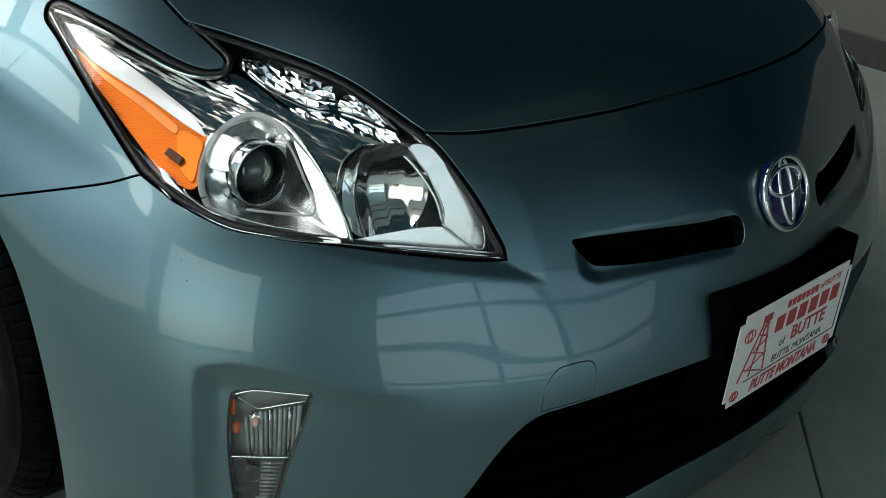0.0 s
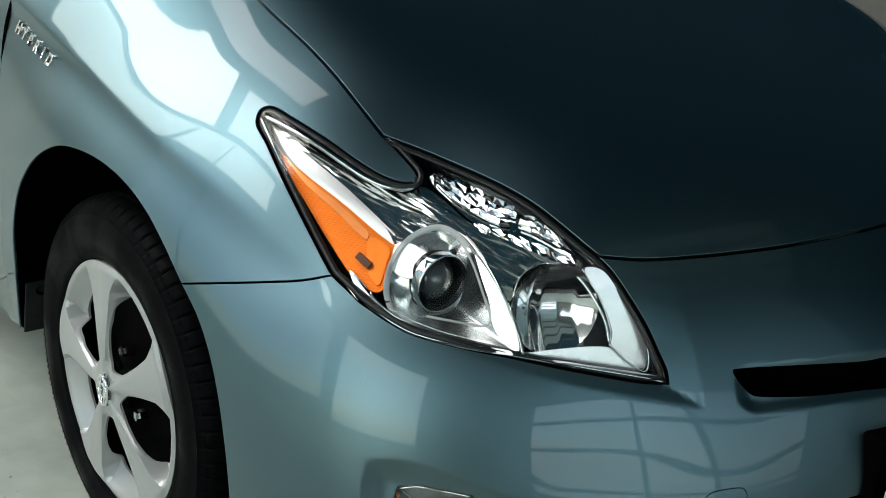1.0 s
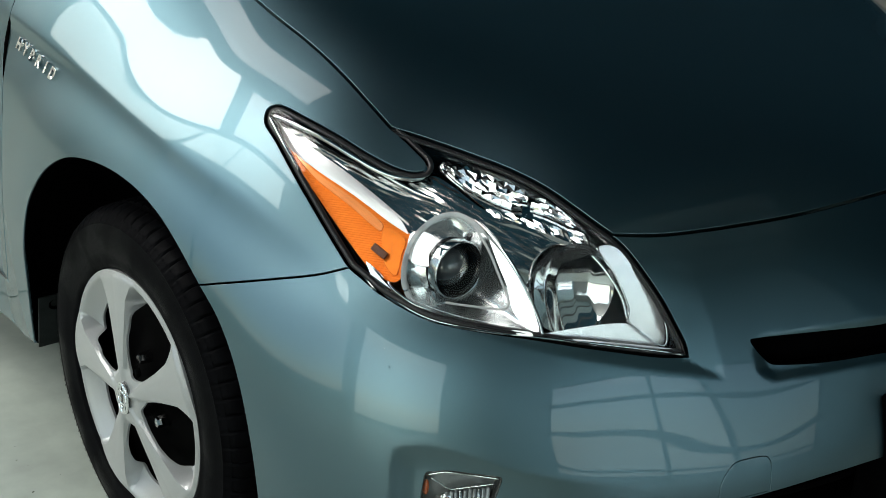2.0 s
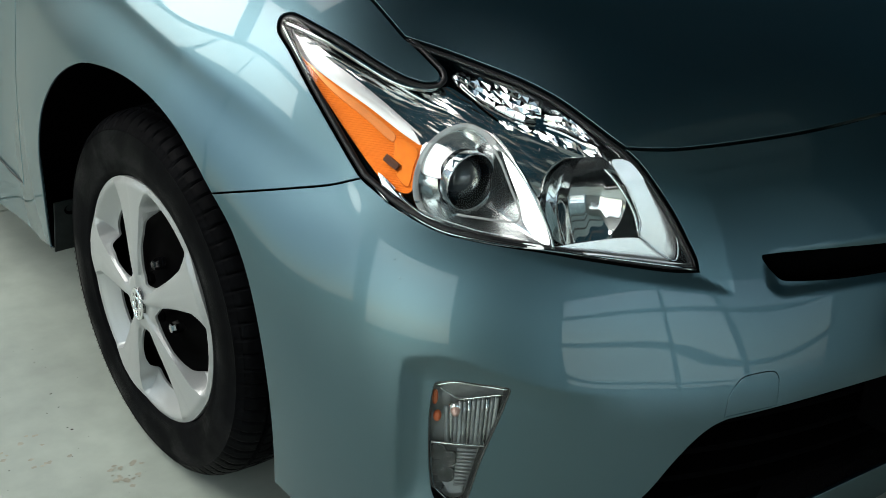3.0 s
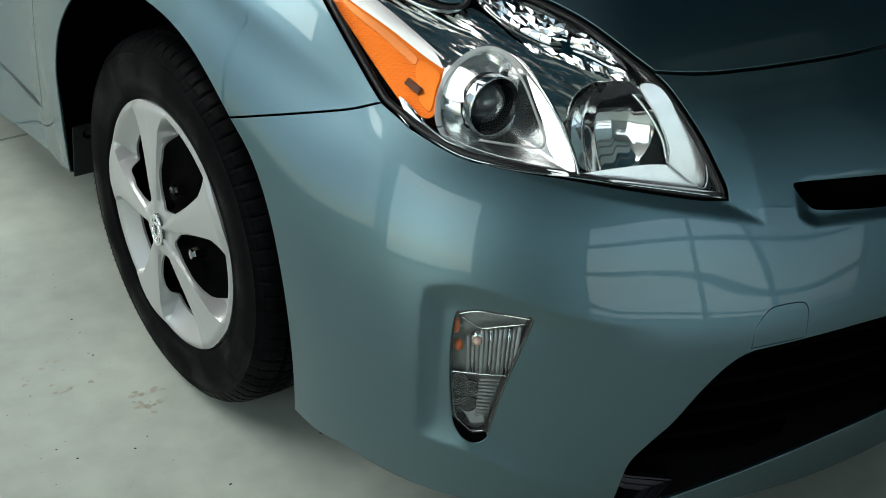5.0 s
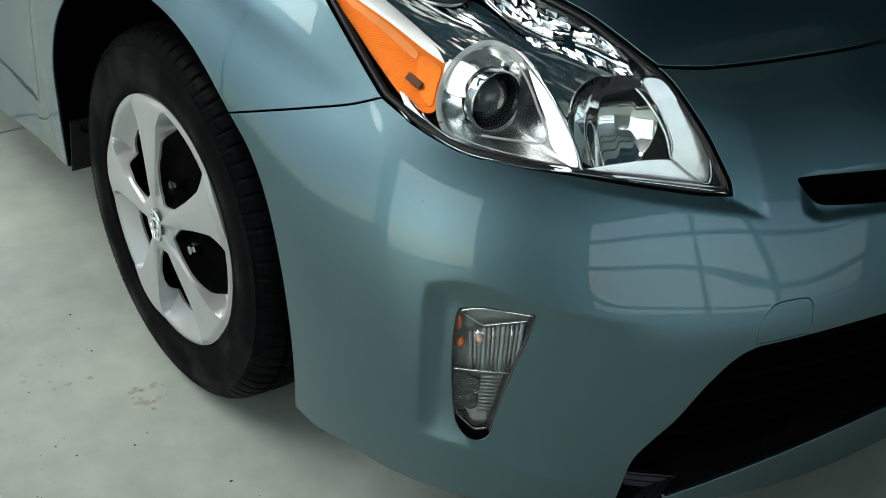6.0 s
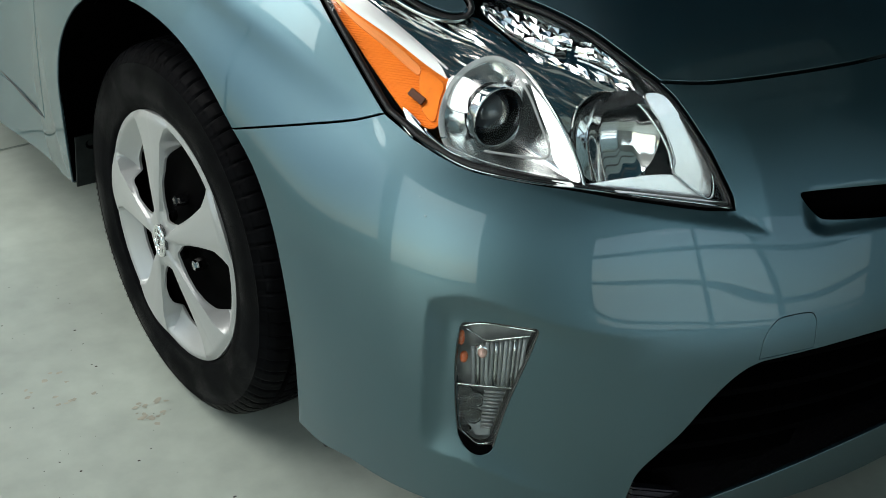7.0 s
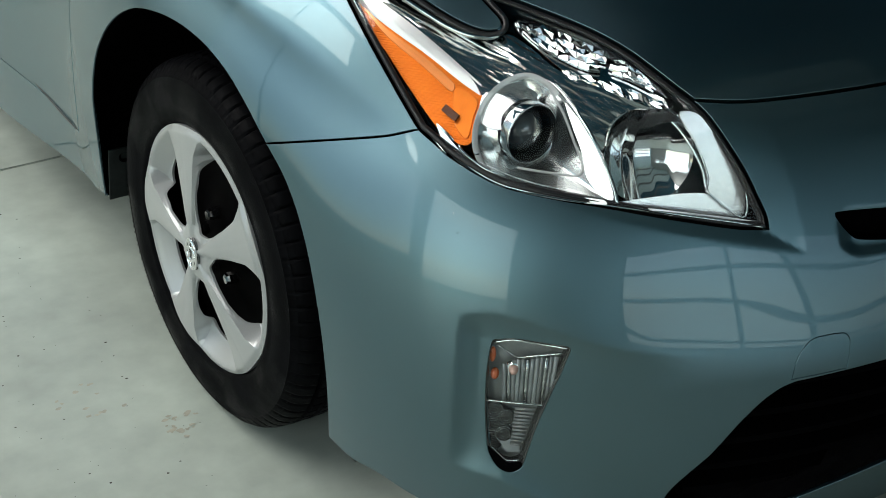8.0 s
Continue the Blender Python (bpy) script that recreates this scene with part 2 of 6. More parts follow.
def drawn(m, along, fine, strength):
    """Shallow waves drawn out along one direction, as moulded chrome has."""
    n, l = m.node_tree.nodes, m.node_tree.links
    at, turn, tex, bn = n.new("ShaderNodeTexCoord"), n.new("ShaderNodeMapping"), n.new("ShaderNodeTexNoise"), n.new("ShaderNodeBump")
    turn.vector_type = "TEXTURE"
    turn.inputs["Rotation"].default_value = Vector(along).to_track_quat("X", "Z").to_euler()
    turn.inputs["Scale"].default_value = (12, 1, 1)
    tex.inputs["Scale"].default_value, tex.inputs["Detail"].default_value = fine, 2
    bn.inputs["Strength"].default_value, bn.inputs["Distance"].default_value = strength, 0.012
    l.new(at.outputs["Object"], turn.inputs["Vector"])
    l.new(turn.outputs[0], tex.inputs["Vector"])
    l.new(tex.outputs[0], bn.inputs["Height"])
    l.new(bn.outputs[0], n["Principled BSDF"].inputs["Normal"])


def mottled(m, scale, low, high):
    """Patches of duller and shinier surface, as a tyre dressing leaves."""
    n, l = m.node_tree.nodes, m.node_tree.links
    tex, ramp, at = n.new("ShaderNodeTexNoise"), n.new("ShaderNodeMapRange"), n.new("ShaderNodeTexCoord")
    tex.inputs["Scale"].default_value, tex.inputs["Detail"].default_value = scale, 3
    ramp.inputs["From Min"].default_value, ramp.inputs["From Max"].default_value = 0.42, 0.58
    ramp.inputs["To Min"].default_value, ramp.inputs["To Max"].default_value = low, high
    l.new(at.outputs["Object"], tex.inputs["Vector"])
    l.new(tex.outputs[0], ramp.inputs[0])
    l.new(ramp.outputs[0], n["Principled BSDF"].inputs["Roughness"])


mottled(TYRE, 11, 0.34, 0.60)
RING_GREY.node_tree.nodes["Principled BSDF"].inputs["Alpha"].default_value = 0.62
ribbed(AMBER_M, 130, 0.5)
ribbed(PEARL, 160, 0.03)


drawn(STREAK, (0.45, -0.75, -0.35), 45, 1.0)

# ---- helpers for meshes ----


def mesh_object(name, verts, faces, mat, parent=None, normals=None, smooth=True, label=""):
    me = bpy.data.meshes.new(name)
    me.from_pydata([tuple(map(float, v)) for v in verts], [], [tuple(map(int, f)) for f in faces])
    if smooth:
        me.polygons.foreach_set("use_smooth", [True] * len(me.polygons))
    if normals is not None:
        me.normals_split_custom_set_from_vertices([tuple(map(float, v)) for v in normals])
    me.materials.append(mat)
    ob = new(name, me)
    ob.parent = parent
    if label:
        tagged(ob, label)
    return ob


def part(name, bm, mat, parent, label="", smooth=False, sharp=40):
    me = bpy.data.meshes.new(name)
    bm.normal_update()
    if smooth:
        for f in bm.faces:
            f.smooth = True
        for e in bm.edges:
            if len(e.link_faces) == 2 and e.calc_face_angle(0) > radians(sharp):
                e.smooth = False
    bm.to_mesh(me)
    bm.free()
    me.materials.append(mat)
    ob = new(name, me)
    ob.parent = parent
    if label:
        tagged(ob, label)
    return ob


def box(bm, x0, y0, z0, x1, y1, z1, bevel=0.0):
    vs = bmesh.ops.create_cube(bm, size=1.0)["verts"]
    for v in vs:
        v.co = Vector(((x0 + x1) / 2 + v.co.x * (x1 - x0), (y0 + y1) / 2 + v.co.y * (y1 - y0), (z0 + z1) / 2 + v.co.z * (z1 - z0)))
    if bevel:
        es = list({e for v in vs for e in v.link_edges})
        bmesh.ops.bevel(bm, geom=es, offset=bevel, segments=2, affect="EDGES", profile=0.5)
    return bm


def lathe(profile, place, axis, segments=48, squash=None):
    """Verts and faces of a profile of (radius, height) turned about an axis through place."""
    m = Vector(axis).to_track_quat("Z", "Y").to_matrix()
    verts, faces, n = [], [], segments
    for r, h in profile:
        for k in range(n):
            a = 2 * math.pi * k / n
            verts.append(Vector(place) + m @ Vector((r * math.cos(a), r * math.sin(a), h)))
    for i in range(len(profile) - 1):
        for k in range(n):
            a, b = i * n + k, i * n + (k + 1) % n
            faces.append((a, b, b + n, a + n))
    return verts, faces


def tube(points, radius, closed=False, sides=8):
    pts = [Vector(p) for p in points]
    verts, faces, n = [], [], len(pts)
    up = Vector((0.13, 0.21, 0.97))
    for i, p in enumerate(pts):
        a, b = pts[(i - 1) % n] if closed or i else p, pts[(i + 1) % n] if closed or i < n - 1 else p
        t = (b - a).normalized()
        s = t.cross(up).normalized()
        w = s.cross(t)
        for k in range(sides):
            c = 2 * math.pi * k / sides
            verts.append(p + radius * (s * math.cos(c) + w * math.sin(c)))
    for i in range(n if closed else n - 1):
        for k in range(sides):
            a, b = i * sides + k, i * sides + (k + 1) % sides
            c, d = (b + sides) % (n * sides), (a + sides) % (n * sides)
            faces.append((a, b, c, d))
    if not closed:
        faces += [tuple(range(sides))[::-1], tuple((n - 1) * sides + k for k in range(sides))]
    return verts, faces


def spline(points, step):
    """Points about step metres apart on a smooth curve through the given ones."""
    p = np.array(points, float)
    if len(p) < 3:
        n = max(2, int(np.linalg.norm(p[-1] - p[0]) / step) + 1)
        return p[0] + (p[-1] - p[0]) * np.linspace(0, 1, n)[:, None]
    q = np.vstack([2 * p[0] - p[1], p, 2 * p[-1] - p[-2]])
    out = []
    for i in range(1, len(q) - 2):
        a, b, c, d = q[i - 1 : i + 3]
        n = max(2, int(np.linalg.norm(c - b) / step) + 1)
        s = np.linspace(0, 1, n, endpoint=False)[:, None]
        m0, m1 = (c - a) / 2, (d - b) / 2
        lim = np.linalg.norm(c - b)
        m0, m1 = (m * min(1.0, lim / (np.linalg.norm(m) + 1e-9)) for m in (m0, m1))
        out.append((2 * s**3 - 3 * s**2 + 1) * b + (s**3 - 2 * s**2 + s) * m0 + (3 * s**2 - 2 * s**3) * c + (s**3 - s**2) * m1)
    return np.vstack(out + [p[-1:]])


def ring(points, step):
    """A smooth closed curve through the points."""
    p = list(points)
    q = spline(p[-2:] + p + p[:3], step)
    d = np.linalg.norm(q - np.array(p[0], float), axis=1)
    i = int(d[: len(d) // 2].argmin())
    j = len(d) // 2 + int(d[len(d) // 2 :].argmin())
    return q[i:j]


# ---- the skin of the car: one smooth surface through guide lines ----
C0 = np.array((0.0, 0.25, 0.30))
GUIDE = {}
GUIDE["sill"] = [(-0.844, 0.42, 0.19), (-0.846, 0.8, 0.18), (-0.846, 1.2, 0.18), (-0.846, -0.377, 0.178), (-0.81, -0.542, 0.17), (-0.7, -0.69, 0.165), (-0.57, -0.788, 0.165), (-0.4, -0.85, 0.155), (-0.2, -0.893, 0.15), (0, -0.908, 0.15)]
GUIDE["low"] = [(-0.862, 0.45, 0.35), (-0.862, 0.8, 0.35), (-0.862, 1.2, 0.35), (-0.862, -0.385, 0.33), (-0.828, -0.53, 0.32), (-0.752, -0.66, 0.29), (-0.62, -0.77, 0.29), (-0.44, -0.863, 0.29), (-0.2, -0.92, 0.29), (0, -0.938, 0.29)]
GUIDE["belt"] = [(-0.872, 0.45, 0.55), (-0.872, 0.8, 0.55), (-0.872, 1.2, 0.55), (-0.874, -0.32, 0.52), (-0.862, -0.42, 0.49), (-0.832, -0.53, 0.48), (-0.76, -0.633, 0.468), (-0.685, -0.7, 0.468), (-0.55, -0.797, 0.46), (-0.366, -0.883, 0.48), (-0.2, -0.93, 0.46), (0, -0.948, 0.45)]
GUIDE["arch"] = [(-0.88, -0.2, 0.673), (-0.88, 0, 0.7), (-0.88, 0.136, 0.682), (-0.88, 0.329, 0.493), (-0.876, -0.267, 0.622)]
GUIDE["shoulder"] = [(-0.78, -0.563, 0.612), (-0.76, -0.455, 0.686), (-0.7, -0.648, 0.6), (-0.61, -0.715, 0.607), (-0.46, -0.791, 0.622), (-0.358, -0.81, 0.626), (-0.2, -0.87, 0.62), (0, -0.904, 0.63)]
GUIDE["lamp"] = [(-0.76, -0.251, 0.851), (-0.62, -0.428, 0.792), (-0.497, -0.669, 0.758), (-0.64, -0.369, 0.841), (-0.655, -0.58, 0.7)]
GUIDE["fender"] = [(-0.848, 0.4, 0.78), (-0.842, 0.8, 0.8), (-0.842, 1.2, 0.8), (-0.838, 0.1, 0.79), (-0.765, 0.2, 0.903), (-0.705, 0.2, 0.958), (-0.74, -0.05, 0.872), (-0.79, 0.8, 0.95), (-0.79, 1.2, 0.95), (-0.83, -0.19, 0.755)]
GUIDE["hood"] = [(-0.635, -0.078, 0.934), (-0.64, 0.2, 1.005), (-0.64, 0.6, 1.07), (0, -0.8, 0.775), (-0.25, -0.757, 0.762), (0, -0.6, 0.855), (-0.3, -0.55, 0.845), (0, -0.36, 0.92), (-0.35, -0.33, 0.908), (0, -0.07, 0.985), (-0.35, -0.06, 0.972), (0, 0.2, 1.04), (-0.35, 0.2, 1.025), (0, 0.6, 1.11)]

LAMBDA, HOLLOW, HOLLOW_W = 0.003, 0.0085, 0.040


def guided(guide):
    pts = [p for row in guide.values() for p in row]
    pts = np.array(pts + [(-x, y, z) for x, y, z in pts if x < 0])
    d = pts - C0
    r = np.linalg.norm(d, axis=1)
    d /= r[:, None]
    n = len(r)
    a = np.zeros((n + 4, n + 4))
    a[:n, :n] = np.linalg.norm(d[:, None] - d[None], axis=2) ** 3 + np.eye(n) * LAMBDA
    a[:n, n], a[n, :n], a[:n, n + 1 :], a[n + 1 :, :n] = 1, 1, d, d.T
    return d, np.linalg.solve(a, np.r_[r, np.zeros(4)])


KNOT, WEIGHT = guided(GUIDE)


def step_up(x, a, b):
    s = np.clip((x - a) / (b - a), 0, 1)
    return s * s * (3 - 2 * s)


def sink(x, wide):
    """0 before an edge, then down a slope that starts at once and levels out."""
    s = np.clip((x + np.sqrt(x**2 + 0.002**2)) / 2 / wide, 0, 1)
    return s * (2 - s)


# the line of the fender's crease, from the door to the lamp's lower corner
CREASE = [(-.834, .62, .858), (-.834, .52, .845), (-.834, .367, .831), (-.836, .131, .804), (-.835, -.02, .782), (-.826, -.18, .752), (-.808, -.316, .722), (-.775, -.43, .690), (-.755, -.50, .670)]


def undercut(q):
    """Signed distance below the fender's crease, and how far along it, 0 at the door to 1 at the lamp."""
    line, best, side, far = spline(CREASE, 0.02), np.full(len(q), 9.0), np.zeros(len(q)), np.zeros(len(q))
    n = len(line) - 1
    for i, (a, b) in enumerate(zip(line[:-1], line[1:])):
        s = np.clip(((q - a) @ (b - a)) / ((b - a) @ (b - a)), 0, 1)
        v = q - a - s[:, None] * (b - a)
        d = np.linalg.norm(v, axis=1)
        near = d < best
        best[near], side[near], far[near] = d[near], (v @ (-0.62, -0.25, -0.75))[near], ((i + s) / n)[near]
    return side, far


# the ridge under the lamp
SHELF_X, SHELF_Z = (-0.74, -0.685, -0.614, -0.558, -0.495, -0.453, -0.42), (0.664, 0.648, 0.630, 0.618, 0.605, 0.597, 0.590)


def relief(p):
    """Flares, creases and pockets of the panels: how far they stand out of the smooth skin, metres."""
    q = np.c_[-np.abs(p[:, 0]), p[:, 1], p[:, 2]]
    out = np.zeros(len(q))
    rho = np.hypot(q[:, 1] - 0.0, q[:, 2] - 0.31)
    side = step_up(-q[:, 0], 0.70, 0.80)
    out += 0.007 * (1 - step_up(rho, 0.425, 0.570)) * side
    h = 0.7 * (q[:, 0] + 0.76) - 0.7 * (q[:, 1] + 0.63)
    top = np.interp(h, (-0.04, 0.0, 0.04, 0.08, 0.12, 0.17, 0.24), (0.498, 0.506, 0.503, 0.493, 0.482, 0.474, 0.468))
    low = np.interp(h, (-0.05, 0.028, 0.061, 0.097, 0.163, 0.226), (0.262, 0.252, 0.239, 0.223, 0.206, 0.190))
    pocket = sink(top - q[:, 2], 0.042) * sink(h + 0.044, 0.034) * (1 - step_up(h, 0.06, 0.28)) * sink(q[:, 2] - low, 0.070)
    out -= 0.015 * pocket * (q[:, 1] < -0.4)
    # the sloping shelf under the lamps, the dished surround of the grille slits
    rise = q[:, 2] - np.interp(q[:, 0], SHELF_X, SHELF_Z)
    rise = (rise + np.sqrt(rise**2 + 0.0022**2)) / 2
    shelf = 0.36 * np.minimum(rise, np.interp(q[:, 0], (-0.50, -0.415), (0.034, 0.0))) * step_up(q[:, 0], -0.74, -0.58)
    out -= shelf * (1 - step_up(q[:, 2], 0.66, 0.75)) * (q[:, 1] < -0.5)
    slit = np.hypot(np.clip(np.abs(q[:, 0] + 0.235) - 0.10, 0, 9) * 1.0, np.clip(np.abs(q[:, 2] - 0.606) - 0.008, 0, 9) * 1.6)
    out -= 0.0060 * (1 - step_up(slit, 0.010, 0.036)) * (q[:, 1] < -0.7)
    out += 0.0058 * np.exp(-(((q[:, 2] - 0.447) / 0.055) ** 2)) * step_up(q[:, 0], -0.76, -0.60) * (q[:, 1] < -0.5)
    below, along = undercut(q)
    soft = 0.005 + 0.014 * step_up(along, 0.45, 1.0)
    below = (below + np.sqrt(below**2 + soft**2)) / 2
    deep = HOLLOW * (1 - step_up(along, 0.86, 1.0)) * below / HOLLOW_W * np.exp(1 - below / HOLLOW_W)
    return out - deep * step_up(-q[:, 0], 0.66, 0.74)


def radius(d):
    out, n = np.empty(len(d)), len(KNOT)
    for i in range(0, len(d), 4000):
        e = d[i : i + 4000]
        k = np.linalg.norm(e[:, None] - KNOT[None], axis=2) ** 3
        out[i : i + 4000] = k @ WEIGHT[:n] + WEIGHT[n] + e @ WEIGHT[n + 1 :]
    return out


class Chart:
    """A flat map of the skin round one direction, and back."""

    def __init__(self, axis):
        self.a = np.array(axis, float) / np.linalg.norm(axis)
        self.e = np.cross((0, 0, 1.0), self.a)
        self.e /= np.linalg.norm(self.e)
        self.f = np.cross(self.a, self.e)

    def flat(self, p):
        d = np.asarray(p, float) - C0
        d /= np.linalg.norm(d, axis=1)[:, None]
        k = 2 / (1 + d @ self.a)
        return np.c_[d @ self.e * k, d @ self.f * k]

    def skin(self, c, offset=0.0, plain=False):
        s = (c**2).sum(1)
        d = ((4 - s)[:, None] * self.a + 4 * c[:, :1] * self.e + 4 * c[:, 1:] * self.f) / (4 + s)[:, None]
        p = C0 + d * (radius(d) + offset)[:, None]
        return p if plain else p + d * relief(p)[:, None]

    def normal(self, c, offset=0.0, plain=False):
        h = 0.002
        u = self.skin(c + (h, 0), offset, plain) - self.skin(c - (h, 0), offset, plain)
        v = self.skin(c + (0, h), offset, plain) - self.skin(c - (0, h), offset, plain)
        n = np.cross(u, v)
        return n / np.linalg.norm(n, axis=1)[:, None]


def inside(p, poly):
    out = np.zeros(len(p), bool)
    for a, b in zip(poly, np.roll(poly, -1, 0)):
        if a[1] == b[1]:
            continue
        cross = (a[1] > p[:, 1]) != (b[1] > p[:, 1])
        out ^= cross & (p[:, 0] < (b[0] - a[0]) * (p[:, 1] - a[1]) / (b[1] - a[1]) + a[0])
    return out


def area(poly):
    x, y = poly.T
    return 0.5 * (x @ np.roll(y, -1) - y @ np.roll(x, -1))


def thin(poly, least):
    keep = [poly[0]]
    for q in poly[1:]:
        if np.linalg.norm(q - keep[-1]) > least:
            keep.append(q)
    if np.linalg.norm(keep[-1] - keep[0]) < least:
        keep.pop()
    return np.array(keep)


def grown(poly, chart, by, offset=0.0):
    """The outline moved outwards by metres (inwards if negative)."""
    if area(poly) < 0:
        poly = poly[::-1]
    t = np.roll(poly, -1, 0) - poly
    t /= np.linalg.norm(t, axis=1)[:, None] + 1e-12
    n = np.c_[t[:, 1], -t[:, 0]]
    n = n + np.roll(n, 1, 0)
    n /= np.linalg.norm(n, axis=1)[:, None] + 1e-9
    if not by:
        return poly, n
    size = np.linalg.norm(chart.skin(poly + n * 0.002, offset) - chart.skin(poly - n * 0.002, offset), axis=1) / 0.004
    return poly + n * (by / size)[:, None], n


def panel(name, outline, mat, parent, axis, step=0.012, gap=0.0018, holes=(), hole_gap=0.0, depth=0.014, offset=0.0, mirror=False, label="", plain=False, rim=True):
    """A sheet cut out of the skin along an outline, with turned-in edges. mirror: its twin on the other side of the car."""
    from mathutils.geometry import delaunay_2d_cdt

    chart = Chart(axis)
    outer, out_n = grown(thin(chart.flat(outline), 0.0015), chart, -gap, offset)
    loops = [(outer, out_n, 1)]
    for hole in holes:
        q, n = grown(thin(chart.flat(hole), 0.0015), chart, hole_gap, offset)
        loops.append((q, n, -1))
    lo, hi = outer.min(0), outer.max(0)
    cell = step / 0.95
    gx, gy = np.meshgrid(np.arange(lo[0], hi[0], cell), np.arange(lo[1], hi[1], cell))
    grid = np.c_[gx.ravel(), gy.ravel()]
    grid = grid[inside(grid, outer)]
    for q, n, s in loops[1:]:
        grid = grid[~inside(grid, q)]
    edge = np.vstack([q for q, n, s in loops])
    far = np.ones(len(grid), bool)
    for i in range(0, len(grid), 3000):
        far[i : i + 3000] = np.sqrt(((grid[i : i + 3000, None] - edge[None]) ** 2).sum(2)).min(1) > 0.5 * cell
    grid = grid[far]
    links, base = [], 0
    for q, n, s in loops:
        links += [(base + k, base + (k + 1) % len(q)) for k in range(len(q))]
        base += len(q)
    flat, _, faces, *_ = delaunay_2d_cdt([Vector(v) for v in np.vstack([edge, grid])], links, [], 0, 1e-7, False)
    flat = np.array([tuple(v) for v in flat])
    faces = np.array([tuple(f) for f in faces if len(f) == 3])
    mid = flat[faces].mean(1)
    ok = inside(mid, outer)
    for q, n, s in loops[1:]:
        ok &= ~inside(mid, q)
    faces = faces[ok]
    verts, normals = chart.skin(flat, offset, plain), chart.normal(flat, offset, plain)
    faces = [tuple(f) for f in faces]
    if rim:
        for q, n, s in loops:
            p, up = chart.skin(q, offset, plain), chart.normal(q, offset, plain)
            out = (chart.skin(q + n * 0.002, offset, plain) - p) * s
            out -= up * (out * up).sum(1)[:, None]
            out /= np.linalg.norm(out, axis=1)[:, None] + 1e-9
            b, k = len(verts), len(q)
            verts = np.vstack([verts, p, p - up * 0.0015 + out * 0.0006, p - up * depth])
            normals = np.vstack([normals, (up + 0.6 * out) / 1.17, out, out])
            for i in range(k):
                j = (i + 1) % k
                for r in (0, 1):
                    f = (b + r * k + i, b + r * k + k + i, b + r * k + k + j, b + r * k + j)
                    faces.append(f if s > 0 else f[::-1])
    if mirror:
        verts, normals = verts * (-1, 1, 1), normals * (-1, 1, 1)
        faces = [f[::-1] for f in faces]
    return mesh_object(name, verts, faces, mat, parent, normals, True, label)


def band(name, outline, mat, parent, axis, a, b, offset=0.0, mirror=False, plain=False, deep=0.0, label=""):
    """A strip that follows an outline between two distances from it; deep: how far its inner edge sinks."""
    chart = Chart(axis)
    base = thin(chart.flat(outline), 0.0015)
    p, n = grown(base, chart, a, offset)
    q, m = grown(base, chart, b, offset)
    mid = (p + q) / 2
    rows = [chart.skin(p, offset - 0.006, plain), chart.skin(p, offset, plain), chart.skin(mid, offset + 0.0012, plain), chart.skin(q, offset, plain), chart.skin(q, offset - 0.006 - deep, plain)]
    k = len(p)
    verts = np.vstack(rows)
    faces = []
    for r in range(4):
        for i in range(k):
            j = (i + 1) % k
            f = (r * k + i, r * k + j, r * k + k + j, r * k + k + i)
            faces.append(f)
    if mirror:
        verts = verts * (-1, 1, 1)
        faces = [f[::-1] for f in faces]
    return mesh_object(name, verts, faces, mat, parent, None, True, label)

# ---- the room ----


def slab(name, outline, z0, z1, mat, parent=None, bevel=0.0):
    bm = bmesh.new()
    f = bm.faces.new([bm.verts.new((x, y, z1)) for x, y in outline])
    bmesh.ops.recalc_face_normals(bm, faces=[f])
    if f.normal.z < 0:
        f.normal_flip()
    ext = bmesh.ops.extrude_face_region(bm, geom=[f])
    bmesh.ops.translate(bm, verts=[v for v in ext["geom"] if isinstance(v, bmesh.types.BMVert)], vec=(0, 0, z0 - z1))
    bmesh.ops.recalc_face_normals(bm, faces=bm.faces)
    if bevel:
        es = [e for e in bm.edges if all(abs(v.co.z - z1) < 1e-6 for v in e.verts)]
        bmesh.ops.bevel(bm, geom=es, offset=bevel, segments=2, affect="EDGES")
    return part(name, bm, mat, parent)


def build_floor():
    bm = bmesh.new()
    box(bm, X_RIGHT - 0.3, Y_FRONT - 0.3, -0.30, X_LEFT + 0.3, Y_BACK + 0.3, -0.012)
    floor = tagged(part("floor", bm, JOINT, None), "pale sealed concrete floor with dark cut joints", "floor", kind="structure")
    g, j = 0.0025, 1.047
    k = 0.196 / 0.241

    def cut(x):
        return -0.765 + (x - 0.506) * k

    x_at = 0.506 + (j + 0.765) / k
    xf = 0.506 + (Y_FRONT + 0.765) / k
    s = 0.0032
    wide = (X_RIGHT - 0.2, X_LEFT + 0.2)
    slab("floor_slab", [(wide[0], j + g), (wide[1], j + g), (wide[1], Y_BACK + 0.2), (wide[0], Y_BACK + 0.2)], -0.15, 0, CONCRETE, floor, 0.002)
    slab("floor_slab", [(wide[0], cut(wide[0]) + s), (x_at - s, j - g), (wide[0], j - g)], -0.15, 0, CONCRETE, floor, 0.002)
    slab("floor_slab", [(wide[0], Y_FRONT - 0.2), (wide[1], Y_FRONT - 0.2), (wide[1], j - g), (x_at + s, j - g), (wide[0], cut(wide[0]) - s)], -0.15, 0, CONCRETE, floor, 0.002)


def wall_piece(name, boxes, label, mat=None):
    bm = bmesh.new()
    for b in boxes:
        box(bm, *b)
    return tagged(part(name, bm, mat or WALL, None), label, "wall", kind="structure")


